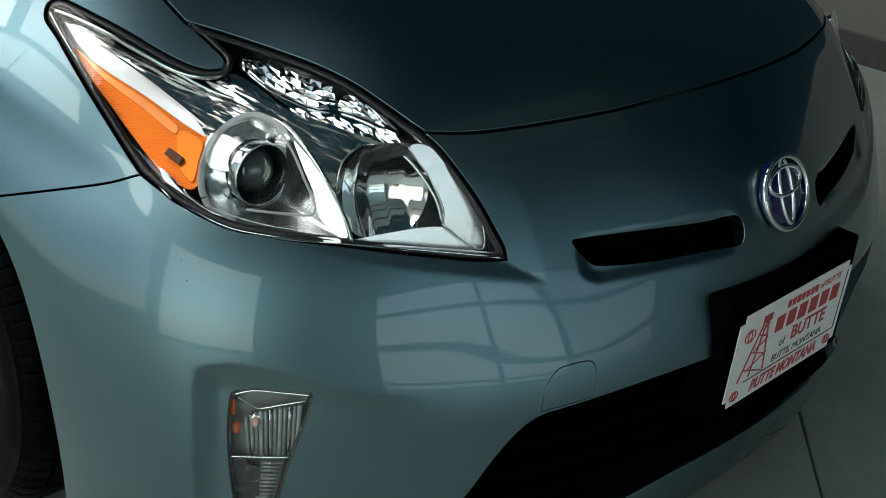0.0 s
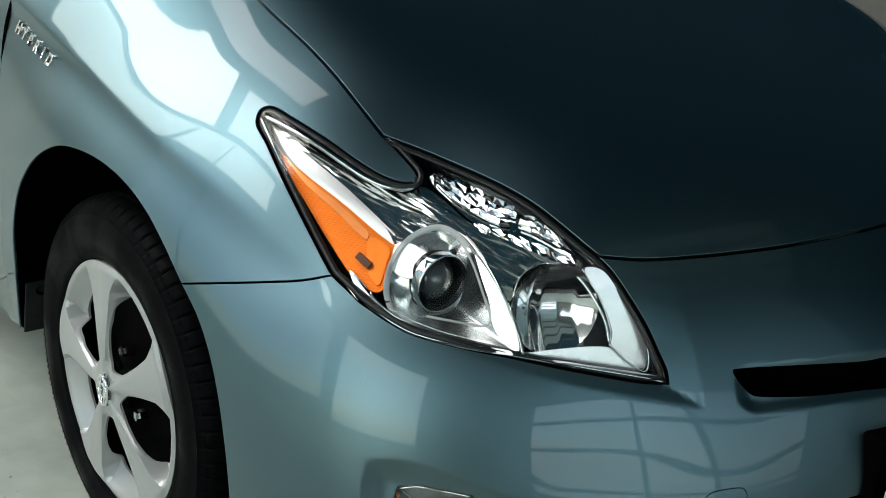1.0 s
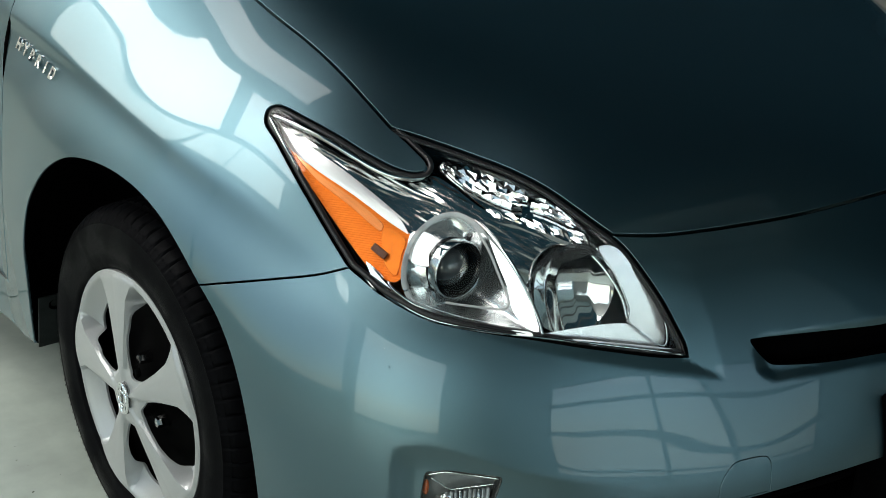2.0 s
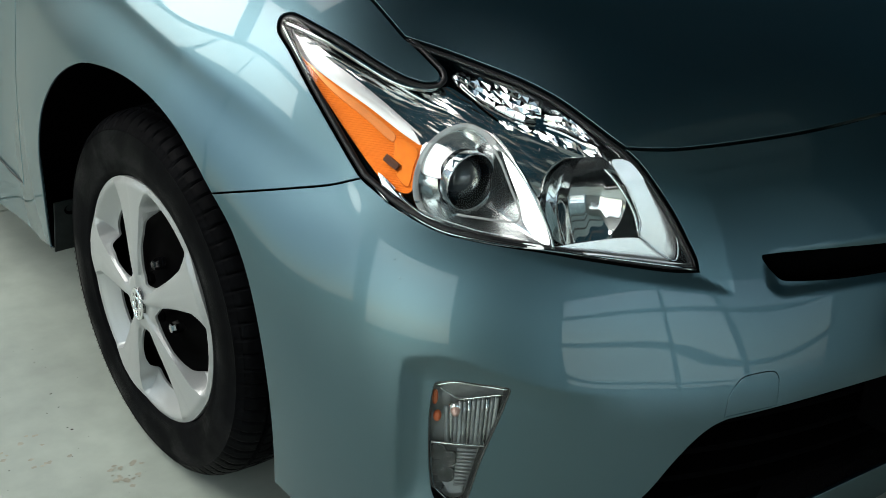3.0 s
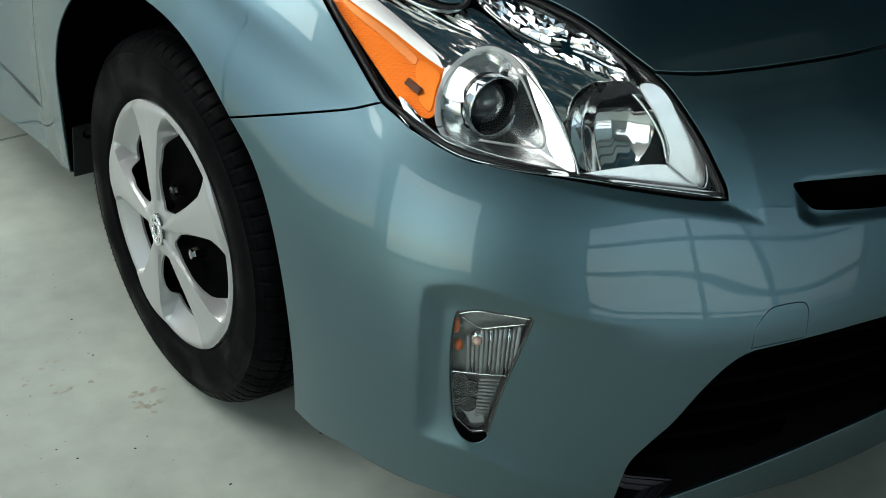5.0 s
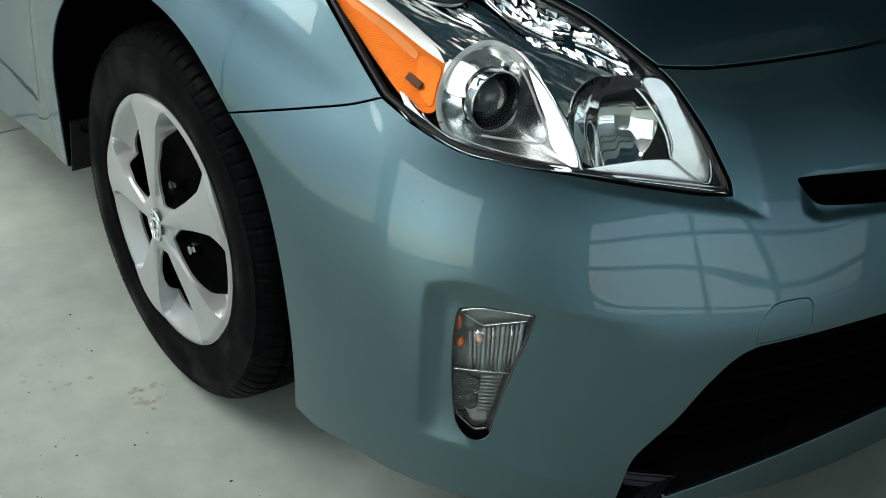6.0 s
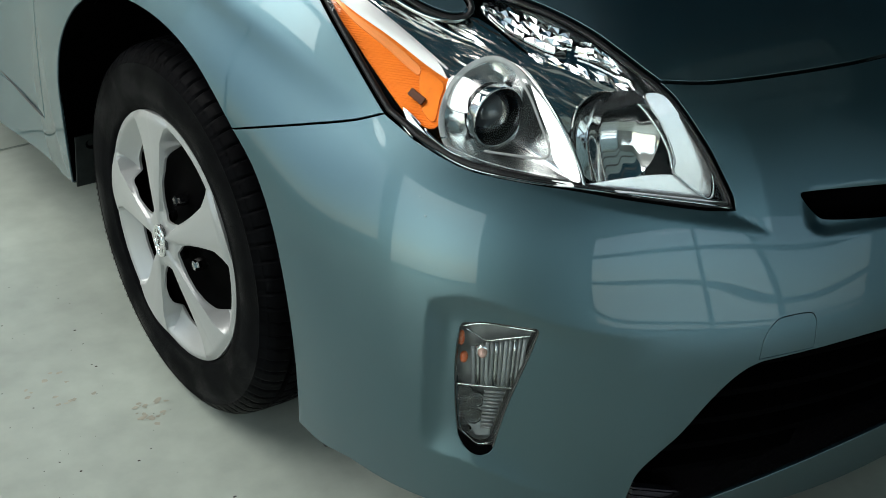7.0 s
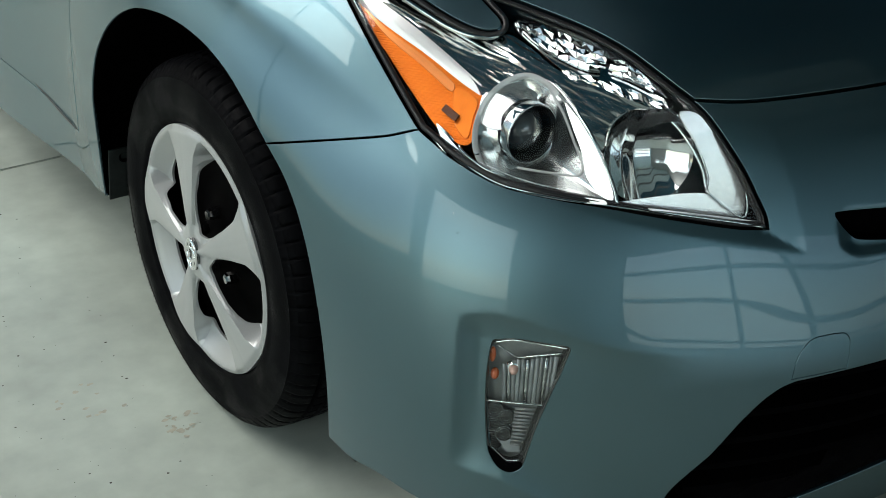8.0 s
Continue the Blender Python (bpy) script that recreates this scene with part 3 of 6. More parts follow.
def build_window(name, along, at, a0, a1, z0, z1, columns, rows, label):
    """A glazed opening in a wall. along: the axis that it runs on; at: the wall's inner face on the other axis."""
    sign = -1 if at < 0 else 1
    inner, outer = at + sign * 0.03, at + sign * 0.09

    def put(bm, u0, v0, u1, v1, d0=inner, d1=outer):
        lo, hi = min(d0, d1), max(d0, d1)
        box(bm, lo, u0, v0, hi, u1, v1) if along == "y" else box(bm, u0, lo, v0, u1, hi, v1)

    bm = bmesh.new()
    w = 0.06
    for b in ((a0, z0, a1, z0 + w), (a0, z1 - w, a1, z1), (a0, z0 + w, a0 + w, z1 - w), (a1 - w, z0 + w, a1, z1 - w)):
        put(bm, *b)
    win = tagged(part(name, bm, FRAME_M, None), label, "window", kind="structure")
    for u, half in columns:
        bm = bmesh.new()
        put(bm, u - half, z0 + w, u + half, z1 - w, inner + sign * 0.004, outer - sign * 0.004)
        part("mullion", bm, FRAME_M, win)
    for v, half in rows:
        bm = bmesh.new()
        put(bm, a0 + w, v - half, a1 - w, v + half, inner + sign * 0.008, outer - sign * 0.008)
        part("transom", bm, FRAME_M, win)
    us, vs = [a0] + [u for u, _ in columns] + [a1], [z0] + [v for v, _ in rows] + [z1]
    for u0, u1 in zip(us[:-1], us[1:]):
        for v0, v1 in zip(vs[:-1], vs[1:]):
            bm = bmesh.new()
            put(bm, u0 + 0.03, v0 + 0.03, u1 - 0.03, v1 - 0.03, at + sign * 0.057, at + sign * 0.063)
            part("pane", bm, PANE, win).visible_shadow = False


def build_room():
    build_floor()
    t = 0.10
    xr, xl, yf, yb, zt = X_RIGHT, X_LEFT, Y_FRONT, Y_BACK, Z_TOP
    # side wall with windows in two rows
    bm = bmesh.new()
    openings = (SIDE_WINDOW, REAR_WINDOW, CLERESTORY, TALL_WINDOW)
    us = sorted({yf, yb, *(u for o in openings for u in o[:2])})
    for y0, y1 in zip(us[:-1], us[1:]):
        ends = [0] + [v for o in sorted(o[2:] for o in openings if o[0] <= y0 and y1 <= o[1]) for v in o] + [zt]
        for v0, v1 in zip(ends[::2], ends[1::2]):
            box(bm, xr - t, y0, v0, xr, y1, v1)
    tagged(part("wall_west", bm, PALE_WALL, None), "unseen wall kept pale to brighten the fender with wide windows in two rows", "wall", kind="structure")
    build_window("window_5", "y", xr, *TALL_WINDOW, (), (), "tall dark-framed window near the corner")
    build_window("window_4", "y", xr, *CLERESTORY, (((CLERESTORY[0] + CLERESTORY[1]) / 2, 0.035),), (), "high dark-framed window band under the roof")
    build_window("window_1", "y", xr, *SIDE_WINDOW, (), (), "plain dark-framed window in the side wall")
    build_window("window_2", "y", xr, *REAR_WINDOW, (((REAR_WINDOW[0] + REAR_WINDOW[1]) / 2, 0.035),), (), "wide dark-framed window in the side wall")
    # unseen wall, made pale to lift the dark patch mirrored in the fender
    wall_piece("wall_north", [(xr - t, yb, 0, xl + t, yb + t, zt)], "unseen wall kept pale to brighten the fender", PALE_WALL)
    # unseen front wall, its colour raised to brighten the nose, with a glazed door
    d0, d1, e0, e1 = DOOR_GLASS
    wall_piece("wall_south", [(xr - t, yf - t, 0, d0, yf, zt), (d1, yf - t, 0, xl + t, yf, zt), (d0, yf - t, e1, d1, yf, zt), (d0, yf - t, 0, d1, yf, e0)], "unseen wall, pale blue to brighten the nose, with a glazed door", SOUTH_WALL)
    build_window("window_3", "x", yf, d0, d1, e0, e1, DOOR_BARS, DOOR_RAILS, "glazed sectional door with dark bars")
    wall_piece("wall_east", [(xl, yf, 0, xl + t, yb, 1.0)], "grey painted lower wall")
    # unseen upper part, near-black so that the hood's reflection stays dark
    wall_piece("wall_east_upper", [(xl, yf, 1.0, xl + t, yb, zt)], "unseen upper wall, added dark to darken the hood's reflection", DARK_WALL)
    bm = bmesh.new()
    box(bm, xl - 0.012, yf, 0, xl, yb, 0.105, 0.003)
    tagged(part("baseboard", bm, BASE, None), "dark grey vinyl base strip along the wall", "baseboard", kind="structure")
    # ceiling: ribbed metal deck
    bm = bmesh.new()
    us = sorted({xr - t, xl + t, *(u for o in SKYLIGHTS for u in o[:2])})
    for x0, x1 in zip(us[:-1], us[1:]):
        gaps = sorted(o[2:] for o in SKYLIGHTS if o[0] <= x0 and x1 <= o[1])
        ends = [yf - t] + [v for g in gaps for v in g] + [yb + t]
        for y0, y1 in zip(ends[::2], ends[1::2]):
            box(bm, x0, y0, zt, x1, y1, zt + 0.1)
    # unseen pale sheet, added under the deck to brighten the nose's reflection
    bm_front = bmesh.new()
    box(bm_front, xr, yf, zt - 0.03, xl, NOSE_FILL_Y, zt - 0.004)
    tagged(part("ceiling_soffit", bm_front, NOSE_FILL, None), "unseen pale ceiling sheet added to brighten the car's nose", "ceiling", kind="structure")
    for i in range(26):
        x = xr + 0.15 + i * 0.30
        gaps = sorted(o[2:] for o in SKYLIGHTS if o[0] < x + 0.12 and x < o[1])
        ends = [NOSE_FILL_Y] + [v for g in gaps for v in g] + [yb]
        for y0, y1 in zip(ends[::2], ends[1::2]):
            box(bm, x, y0, zt - 0.05, x + 0.12, y1, zt)
    tagged(part("ceiling", bm, DECK, None), "dark painted ribbed metal deck ceiling", "ceiling", kind="structure")
    for y in (-5.5, -4.15, -2.8, -1.45):
        bm = bmesh.new()
        box(bm, xr, y - 0.06, zt - 0.34, xl, y + 0.06, zt - 0.31)
        box(bm, xr, y - 0.06, zt - 0.09, xl, y + 0.06, zt - 0.055)
        for k in range(26):
            x = xr + 0.15 + k * 0.30
            box(bm, x - 0.01, y - 0.012, zt - 0.31, x + 0.01, y + 0.012, zt - 0.09)
        tagged(part("ceiling_joist", bm, STEEL, None), "grey open-web steel joist under the deck", "joist", "ceiling joists", "structure")


build_room()


def build_grit():
    """Small dark grains and dried drips on the floor."""
    rng = random.Random(11)
    verts, faces = [], []
    for _ in range(760):
        x, y, r = rng.uniform(-1.9, -0.86), rng.uniform(-0.75, 1.9), rng.choice((0.0008, 0.0010, 0.0012, 0.0016, 0.0022, 0.0030))
        b, n, turn = len(verts), 6, rng.random() * 6
        for k in range(n):
            a = turn + 2 * math.pi * k / n
            w = r * rng.uniform(0.6, 1.2)
            verts.append((x + w * math.cos(a), y + 0.7 * w * math.sin(a), 0.0))
        verts.append((x, y, r * 0.45))
        faces += [(b + k, b + (k + 1) % n, b + n) for k in range(n)]
    tagged(mesh_object("floor_grit", verts, faces, JOINT, smooth=False), "small dark grains scattered on the concrete", "grit", kind="stuff")


build_grit()


def build_stain():
    """Faint dried spills on the concrete: broken arcs of small uneven flecks."""
    rng = random.Random(5)
    for cx, cy, r, count in ((-0.918, -0.022, 0.030, 26), (-1.06, -0.36, 0.022, 14), (-1.35, 0.30, 0.035, 16), (-1.02, 0.12, 0.05, 12), (-0.99, -0.62, 0.03, 12)):
        verts, faces = [], []
        for k in range(count):
            t, q = rng.uniform(0.4, 5.6), r * rng.gauss(1, 0.22)
            size, n, b = rng.uniform(0.0015, 0.0052), 9, len(verts)
            x, y, turn = cx + q * math.cos(t), cy + 0.8 * q * math.sin(t), rng.random() * 6
            for i in range(n):
                a = turn + 2 * math.pi * i / n
                w = size * rng.uniform(0.5, 1.2)
                verts.append((x + 1.5 * w * math.cos(a), y + w * math.sin(a), 0.0005 + 0.00002 * k))
            faces.append(tuple(range(b, b + n)))
        tagged(mesh_object("floor_stain", verts, faces, STAIN, smooth=False), "faint brownish dried spill on the concrete", "stain", kind="structure")


build_stain()

# ---- the car ----
car = tagged(new("car"), "sea-green pearl hatchback parked on the concrete floor", "car")

# feature lines of the right half, metres
LAMP_FENDER = [(-0.7631, -0.4542, 0.6932), (-0.7638, -0.4187, 0.7166), (-0.7648, -0.3743, 0.748), (-0.7656, -0.3289, 0.7806), (-0.7631, -0.2769, 0.8155), (-0.7605, -0.2448, 0.8326), (-0.7478, -0.2319, 0.8476), (-0.7347, -0.2414, 0.8537), (-0.7196, -0.2839, 0.845), (-0.6986, -0.3319, 0.8301), (-0.6793, -0.3742, 0.8132), (-0.6619, -0.4058, 0.8017), (-0.6448, -0.428, 0.7968), (-0.6293, -0.4376, 0.799), (-0.6209, -0.431, 0.8067), (-0.6235, -0.4093, 0.818), (-0.629, -0.3843, 0.8307), (-0.635, -0.3656, 0.8395)]
LAMP_HOOD = [(-0.635, -0.3656, 0.8395), (-0.6002, -0.4079, 0.8288), (-0.5679, -0.4576, 0.8175), (-0.5404, -0.5106, 0.8068), (-0.521, -0.5608, 0.7939), (-0.5081, -0.6071, 0.7774), (-0.4988, -0.6372, 0.7647), (-0.4886, -0.6621, 0.753)]
LAMP_NOSE = [(-0.4886, -0.6621, 0.753), (-0.4813, -0.6842, 0.7389), (-0.4729, -0.7124, 0.7137), (-0.4631, -0.7401, 0.6827), (-0.4574, -0.7615, 0.6553), (-0.4529, -0.7777, 0.6333), (-0.4534, -0.7861, 0.6176)]
LAMP_LOW = [(-0.4534, -0.7861, 0.6176), (-0.4889, -0.7684, 0.6207), (-0.5348, -0.7413, 0.6286), (-0.584, -0.7068, 0.6365), (-0.6296, -0.6695, 0.6437), (-0.6678, -0.6352, 0.6475), (-0.6972, -0.603, 0.6506), (-0.72, -0.5728, 0.6543), (-0.7391, -0.5349, 0.6644), (-0.7507, -0.5048, 0.6734), (-0.7566, -0.4808, 0.683), (-0.7631, -0.4542, 0.6932)]
HOOD_SIDE = [(-0.635, -0.3656, 0.8395), (-0.6408, -0.3114, 0.8677), (-0.6432, -0.247, 0.8947), (-0.6424, -0.1704, 0.9162), (-0.6389, -0.0815, 0.9328), (-0.642, 0.06, 0.972), (-0.652, 0.22, 1.01)]
HOOD_FRONT = [(0, -0.797, 0.774), (-0.0655, -0.7882, 0.7694), (-0.1211, -0.7806, 0.7668), (-0.2199, -0.7613, 0.7598), (-0.3078, -0.7364, 0.7549), (-0.3871, -0.7108, 0.7519), (-0.4387, -0.6906, 0.7512), (-0.4886, -0.6621, 0.753)]
BUMPER_GAP = [(-0.8799, -0.2631, 0.6208), (-0.8576, -0.3163, 0.6403), (-0.8259, -0.3685, 0.6581), (-0.7904, -0.4226, 0.6772), (-0.7631, -0.4542, 0.6932)]
ARCH = [(-0.8573, 0.4017, 0.2296), (-0.867, 0.385, 0.2934), (-0.8768, 0.3663, 0.3732), (-0.8836, 0.3521, 0.4528), (-0.8895, 0.3141, 0.5339), (-0.8916, 0.2694, 0.5924), (-0.8893, 0.2142, 0.644), (-0.8839, 0.1485, 0.6811), (-0.8799, 0.0729, 0.6992), (-0.8774, -0.0047, 0.7056), (-0.8771, -0.0817, 0.7005), (-0.8785, -0.1493, 0.6845), (-0.8803, -0.2057, 0.6587), (-0.8799, -0.2631, 0.6208)]
ARCH_FRONT = [(-0.8799, -0.2631, 0.6208), (-0.8773, -0.3086, 0.586), (-0.877, -0.3457, 0.5411), (-0.8775, -0.3751, 0.4844), (-0.8754, -0.3949, 0.4115), (-0.8692, -0.402, 0.3275), (-0.8622, -0.3989, 0.2523), (-0.8548, -0.3897, 0.1915)]
BOTTOM = [(-0.8548, -0.3897, 0.1915), (-0.8442, -0.4343, 0.178), (-0.8292, -0.4847, 0.1774), (-0.8056, -0.5365, 0.1639), (-0.7608, -0.6143, 0.1535), (-0.6987, -0.6865, 0.1489), (-0.5737, -0.7793, 0.1489)]
INTAKE_SIDE = [(-0.5737, -0.7793, 0.1489), (-0.5749, -0.7879, 0.1891), (-0.5706, -0.7979, 0.2462), (-0.5523, -0.8114, 0.2822), (-0.5294, -0.8244, 0.3143), (-0.5005, -0.8384, 0.3644), (-0.4767, -0.8495, 0.3983), (-0.4575, -0.8579, 0.416), (-0.4398, -0.8652, 0.4241)]
INTAKE_TOP = [(-0.4398, -0.8652, 0.4241), (-0.3656, -0.8924, 0.4328), (-0.2777, -0.9173, 0.4405), (-0.1769, -0.9385, 0.4438), (0, -0.95, 0.44)]
DOOR_GAP = [(-.79,.47,.93), (-.838,.482,.80), (-.866,.452,.661), (-.871,.460,.5), (-.861,.488,.37), (-.855,.509,.315)]
FOG = [(-0.7533, -0.6225, 0.4614), (-0.7445, -0.6319, 0.4662), (-0.7348, -0.6426, 0.4696), (-0.7104, -0.6698, 0.4701), (-0.6889, -0.6955, 0.4708), (-0.6857, -0.6981, 0.4642), (-0.6928, -0.6935, 0.4289), (-0.7024, -0.6874, 0.3903), (-0.7124, -0.6799, 0.3434), (-0.7183, -0.6735, 0.299), (-0.7242, -0.6706, 0.2725), (-0.7365, -0.6613, 0.2638), (-0.747, -0.6456, 0.2705), (-0.7537, -0.6322, 0.2917), (-0.7592, -0.627, 0.3431), (-0.7602, -0.6233, 0.3967), (-0.758, -0.6215, 0.4352)]
GRILLE = [(-0.3664, -0.8161, 0.6316), (-0.3444, -0.8226, 0.632), (-0.2525, -0.8529, 0.6285), (-0.1594, -0.879, 0.6231), (-0.1042, -0.8957, 0.624), (-0.0961, -0.9056, 0.6049), (-0.1056, -0.9115, 0.5861), (-0.1695, -0.8934, 0.5863), (-0.2617, -0.8668, 0.5881), (-0.3363, -0.8393, 0.5945), (-0.3503, -0.8303, 0.6051), (-0.364, -0.822, 0.6218)]
TOW = [(-0.4461, -0.8623, 0.4284), (-0.4403, -0.8601, 0.4596), (-0.4224, -0.861, 0.4817), (-0.4027, -0.8671, 0.4863), (-0.3747, -0.8774, 0.4862), (-0.368, -0.883, 0.4764), (-0.3688, -0.887, 0.461), (-0.3704, -0.8905, 0.4358)]
LIP_TOP = [(-0.5161, -0.8163, 0.1636), (-0.4461, -0.8494, 0.1891), (-0.3735, -0.8766, 0.2109), (-0.3206, -0.8927, 0.2241), (-0.2452, -0.911, 0.2397), (-0.1525, -0.9269, 0.2521), (0, -0.932, 0.256)]
LIP_LOW = [(0, -0.915, 0.165), (-0.0935, -0.9108, 0.1587), (-0.2167, -0.893, 0.1434), (-0.3312, -0.8695, 0.1372), (-0.4275, -0.8438, 0.1403), (-0.5161, -0.8163, 0.1636)]


def chain(*lines, step=0.006):
    rows = [spline(line, step)[:-1] for line in lines]
    return np.vstack(rows + [np.array(lines[-1][-1:], float)])


def both(half):
    """The right half's line and its mirror image, as one closed outline."""
    return np.vstack([half, (half * (-1, 1, 1))[::-1][1:-1]])


def back(line):
    return line[::-1]


LAMP = chain(LAMP_FENDER, LAMP_HOOD, LAMP_NOSE, LAMP_LOW)[:-1]
SIDE_AXIS, NOSE_AXIS, HOOD_AXIS, LAMP_AXIS = (-1, -0.35, 0.4), (0, -1, 0.15), (0, -0.55, 0.8), (-0.65, -0.75, 0.45)


def build_panels():
    hood = both(chain(HOOD_FRONT, back(LAMP_HOOD), HOOD_SIDE, [(-.652, .22, 1.01), (-.35, .25, 1.035), (0, .26, 1.05)]))
    panel("hood", hood, PAINT, car, HOOD_AXIS, 0.012, 0.0040, label="dark-reflecting pearl green hood")
    fender = chain(LAMP_FENDER, HOOD_SIDE, [(-.652, .22, 1.01), (-.72, .40, .99), (-.79, .47, .93)], DOOR_GAP, [(-.855, .509, .315), (-.847, .47, .215)], [(-.847, .47, .215), (-0.8605, 0.3933, 0.2343)], ARCH, BUMPER_GAP)[:-1]
    half = chain(HOOD_FRONT, LAMP_NOSE, LAMP_LOW, back(BUMPER_GAP), ARCH_FRONT, BOTTOM, INTAKE_SIDE, INTAKE_TOP)
    fog, slit, tow = ring(FOG, 0.006), ring(GRILLE, 0.006), chain(TOW, [TOW[-1], TOW[0]])[:-1]
    holes = [fog, slit, tow] + [h * (-1, 1, 1) for h in (fog, slit)]
    bumper = panel("front_bumper", both(half), PAINT, car, NOSE_AXIS, 0.0046, 0.0018, holes, 0.0, 0.020, label="pearl green bumper cover with a towing flap")
    panel("towing_flap", tow, PAINT, bumper, NOSE_AXIS, 0.010, 0.0016, depth=0.012)
    lip = both(chain(back(LIP_TOP), back(LIP_LOW)))
    panel("lower_lip", lip, PAINT, car, NOSE_AXIS, 0.012, 0.0, depth=0.006, offset=0.004, plain=True)
    door = chain(DOOR_GAP, [(-.855, .509, .315), (-.856, .7, .325), (-.858, .9, .33), (-.858, 1.18, .33)], [(-.858, 1.18, .33), (-.872, 1.18, .6), (-.79, 1.18, .93)], [(-.79, 1.18, .93), (-.79, .8, .94), (-.79, .47, .93)])[:-1]
    rocker = chain([(-.847, .47, .215), (-.855, .509, .315), (-.856, .7, .325), (-.858, .9, .33), (-.858, 1.18, .33)], [(-.858, 1.18, .33), (-.846, 1.18, .18)], [(-.846, 1.18, .18), (-.846, .8, .19), (-.847, .47, .215)])[:-1]
    for mirror in (False, True):
        panel("fender", fender, PAINT, car, SIDE_AXIS, 0.0056, 0.0018, depth=0.005, mirror=mirror, label="pearl green fender with a flared wheel arch")
        panel("door", door, PAINT, car, (-1, 0.3, 0.1), 0.02, 0.0030, depth=0.006, mirror=mirror)
        panel("rocker_panel", rocker, PAINT, car, (-1, 0.3, 0.0), 0.02, 0.0008, depth=0.006, mirror=mirror)
    # ducts behind the openings, the shade of the recess put into their near-black colour
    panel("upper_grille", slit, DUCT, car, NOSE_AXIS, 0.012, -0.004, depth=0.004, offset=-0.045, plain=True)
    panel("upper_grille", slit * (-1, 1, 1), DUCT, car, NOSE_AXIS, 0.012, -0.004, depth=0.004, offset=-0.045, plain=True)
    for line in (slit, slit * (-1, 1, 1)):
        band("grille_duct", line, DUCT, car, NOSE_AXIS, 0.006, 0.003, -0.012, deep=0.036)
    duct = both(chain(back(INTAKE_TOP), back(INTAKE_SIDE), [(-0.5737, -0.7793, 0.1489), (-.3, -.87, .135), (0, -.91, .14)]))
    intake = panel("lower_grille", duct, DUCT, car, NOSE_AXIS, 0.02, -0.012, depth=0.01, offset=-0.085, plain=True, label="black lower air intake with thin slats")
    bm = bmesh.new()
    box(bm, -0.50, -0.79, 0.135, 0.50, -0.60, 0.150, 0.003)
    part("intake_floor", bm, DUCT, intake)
    # dark grey fins in the lower corners
    tl, tr, br, bl = (Vector(p) for p in ((-.5436, -.7722, .1933), (-.4557, -.8035, .1641), (-.4806, -.7881, .1402), (-.5403, -.7675, .1629)))
    for sx in (1, -1):
        for s0, s1 in ((0.0, 0.12), (0.20, 0.52), (0.60, 0.95)):
            quad = [tl.lerp(bl, s0), tr.lerp(br, s0), tr.lerp(br, s1), tl.lerp(bl, s1)]
            verts = [(sx * p.x, p.y, p.z) for p in quad] + [(sx * p.x, p.y + 0.02, p.z - 0.004) for p in quad]
            mesh_object("corner_fin", verts, [(0, 1, 2, 3), (0, 4, 5, 1), (1, 5, 6, 2), (2, 6, 7, 3), (3, 7, 4, 0)], CORNER, intake, None, False)
    edge = both(spline(back(LIP_TOP) + [(-.560, -.786, .150)], 0.012))
    edge = edge[np.argsort(edge[:, 0])]
    rows = [edge + (0, 0.004, -0.005), edge + (0, 0.05, -0.012), edge * (0.97, 1, 1) + (0, 0.16, -0.02)]
    k = len(edge)
    mesh_object("intake_floor", np.vstack(rows), [(r * k + i, r * k + i + 1, (r + 1) * k + i + 1, (r + 1) * k + i) for r in range(2) for i in range(k - 1)], GLOSS_BLACK, intake)
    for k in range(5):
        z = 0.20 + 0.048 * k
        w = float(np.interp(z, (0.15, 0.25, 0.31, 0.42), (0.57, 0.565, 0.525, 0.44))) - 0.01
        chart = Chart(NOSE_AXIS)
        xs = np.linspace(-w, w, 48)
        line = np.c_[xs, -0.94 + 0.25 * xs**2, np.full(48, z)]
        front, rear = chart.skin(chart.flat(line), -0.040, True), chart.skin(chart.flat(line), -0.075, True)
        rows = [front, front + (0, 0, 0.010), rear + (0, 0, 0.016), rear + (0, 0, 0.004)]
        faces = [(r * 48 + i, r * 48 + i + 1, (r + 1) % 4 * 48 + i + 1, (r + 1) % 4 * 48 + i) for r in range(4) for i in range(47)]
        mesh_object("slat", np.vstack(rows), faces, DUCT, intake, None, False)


build_panels()


def mirrored(ob, parent):
    """The twin of a part and its sub-parts on the other side of the car."""
    me = ob.data.copy()
    me.transform(Matrix.Diagonal((-1, 1, 1, 1)))
    me.flip_normals()
    twin = new(ob.name.split(".")[0], me)
    twin.parent = parent
    for child in ob.children:
        mirrored(child, twin)
    return twin


def patch(name, points, mat, parent, depth, step=0.008, holes=(), axis=LAMP_AXIS, label="", thick=0.004, grow=0.0):
    return panel(name, ring(points, 0.004), mat, parent, axis, step, -grow, [ring(h, 0.004) for h in holes], 0.0, thick, -depth, plain=True, label=label)


def tilted(ob, normal, share=0.85):
    """Leans a thin moulded face and bends its shading normals to mirror a chosen opening."""
    n, axis = Vector(normal).normalized(), Vector(LAMP_AXIS).normalized()
    vs = ob.data.vertices
    mid = sum((v.co for v in vs), Vector()) / len(vs)
    mean = sum((v.normal for v in vs), Vector()).normalized()
    bent = [(n + 0.35 * (v.normal - mean)).normalized() for v in vs]
    for v in vs:
        v.co += axis * (share * (mid - v.co).dot(n) / axis.dot(n))
    ob.data.normals_split_custom_set_from_vertices(bent)
    return ob


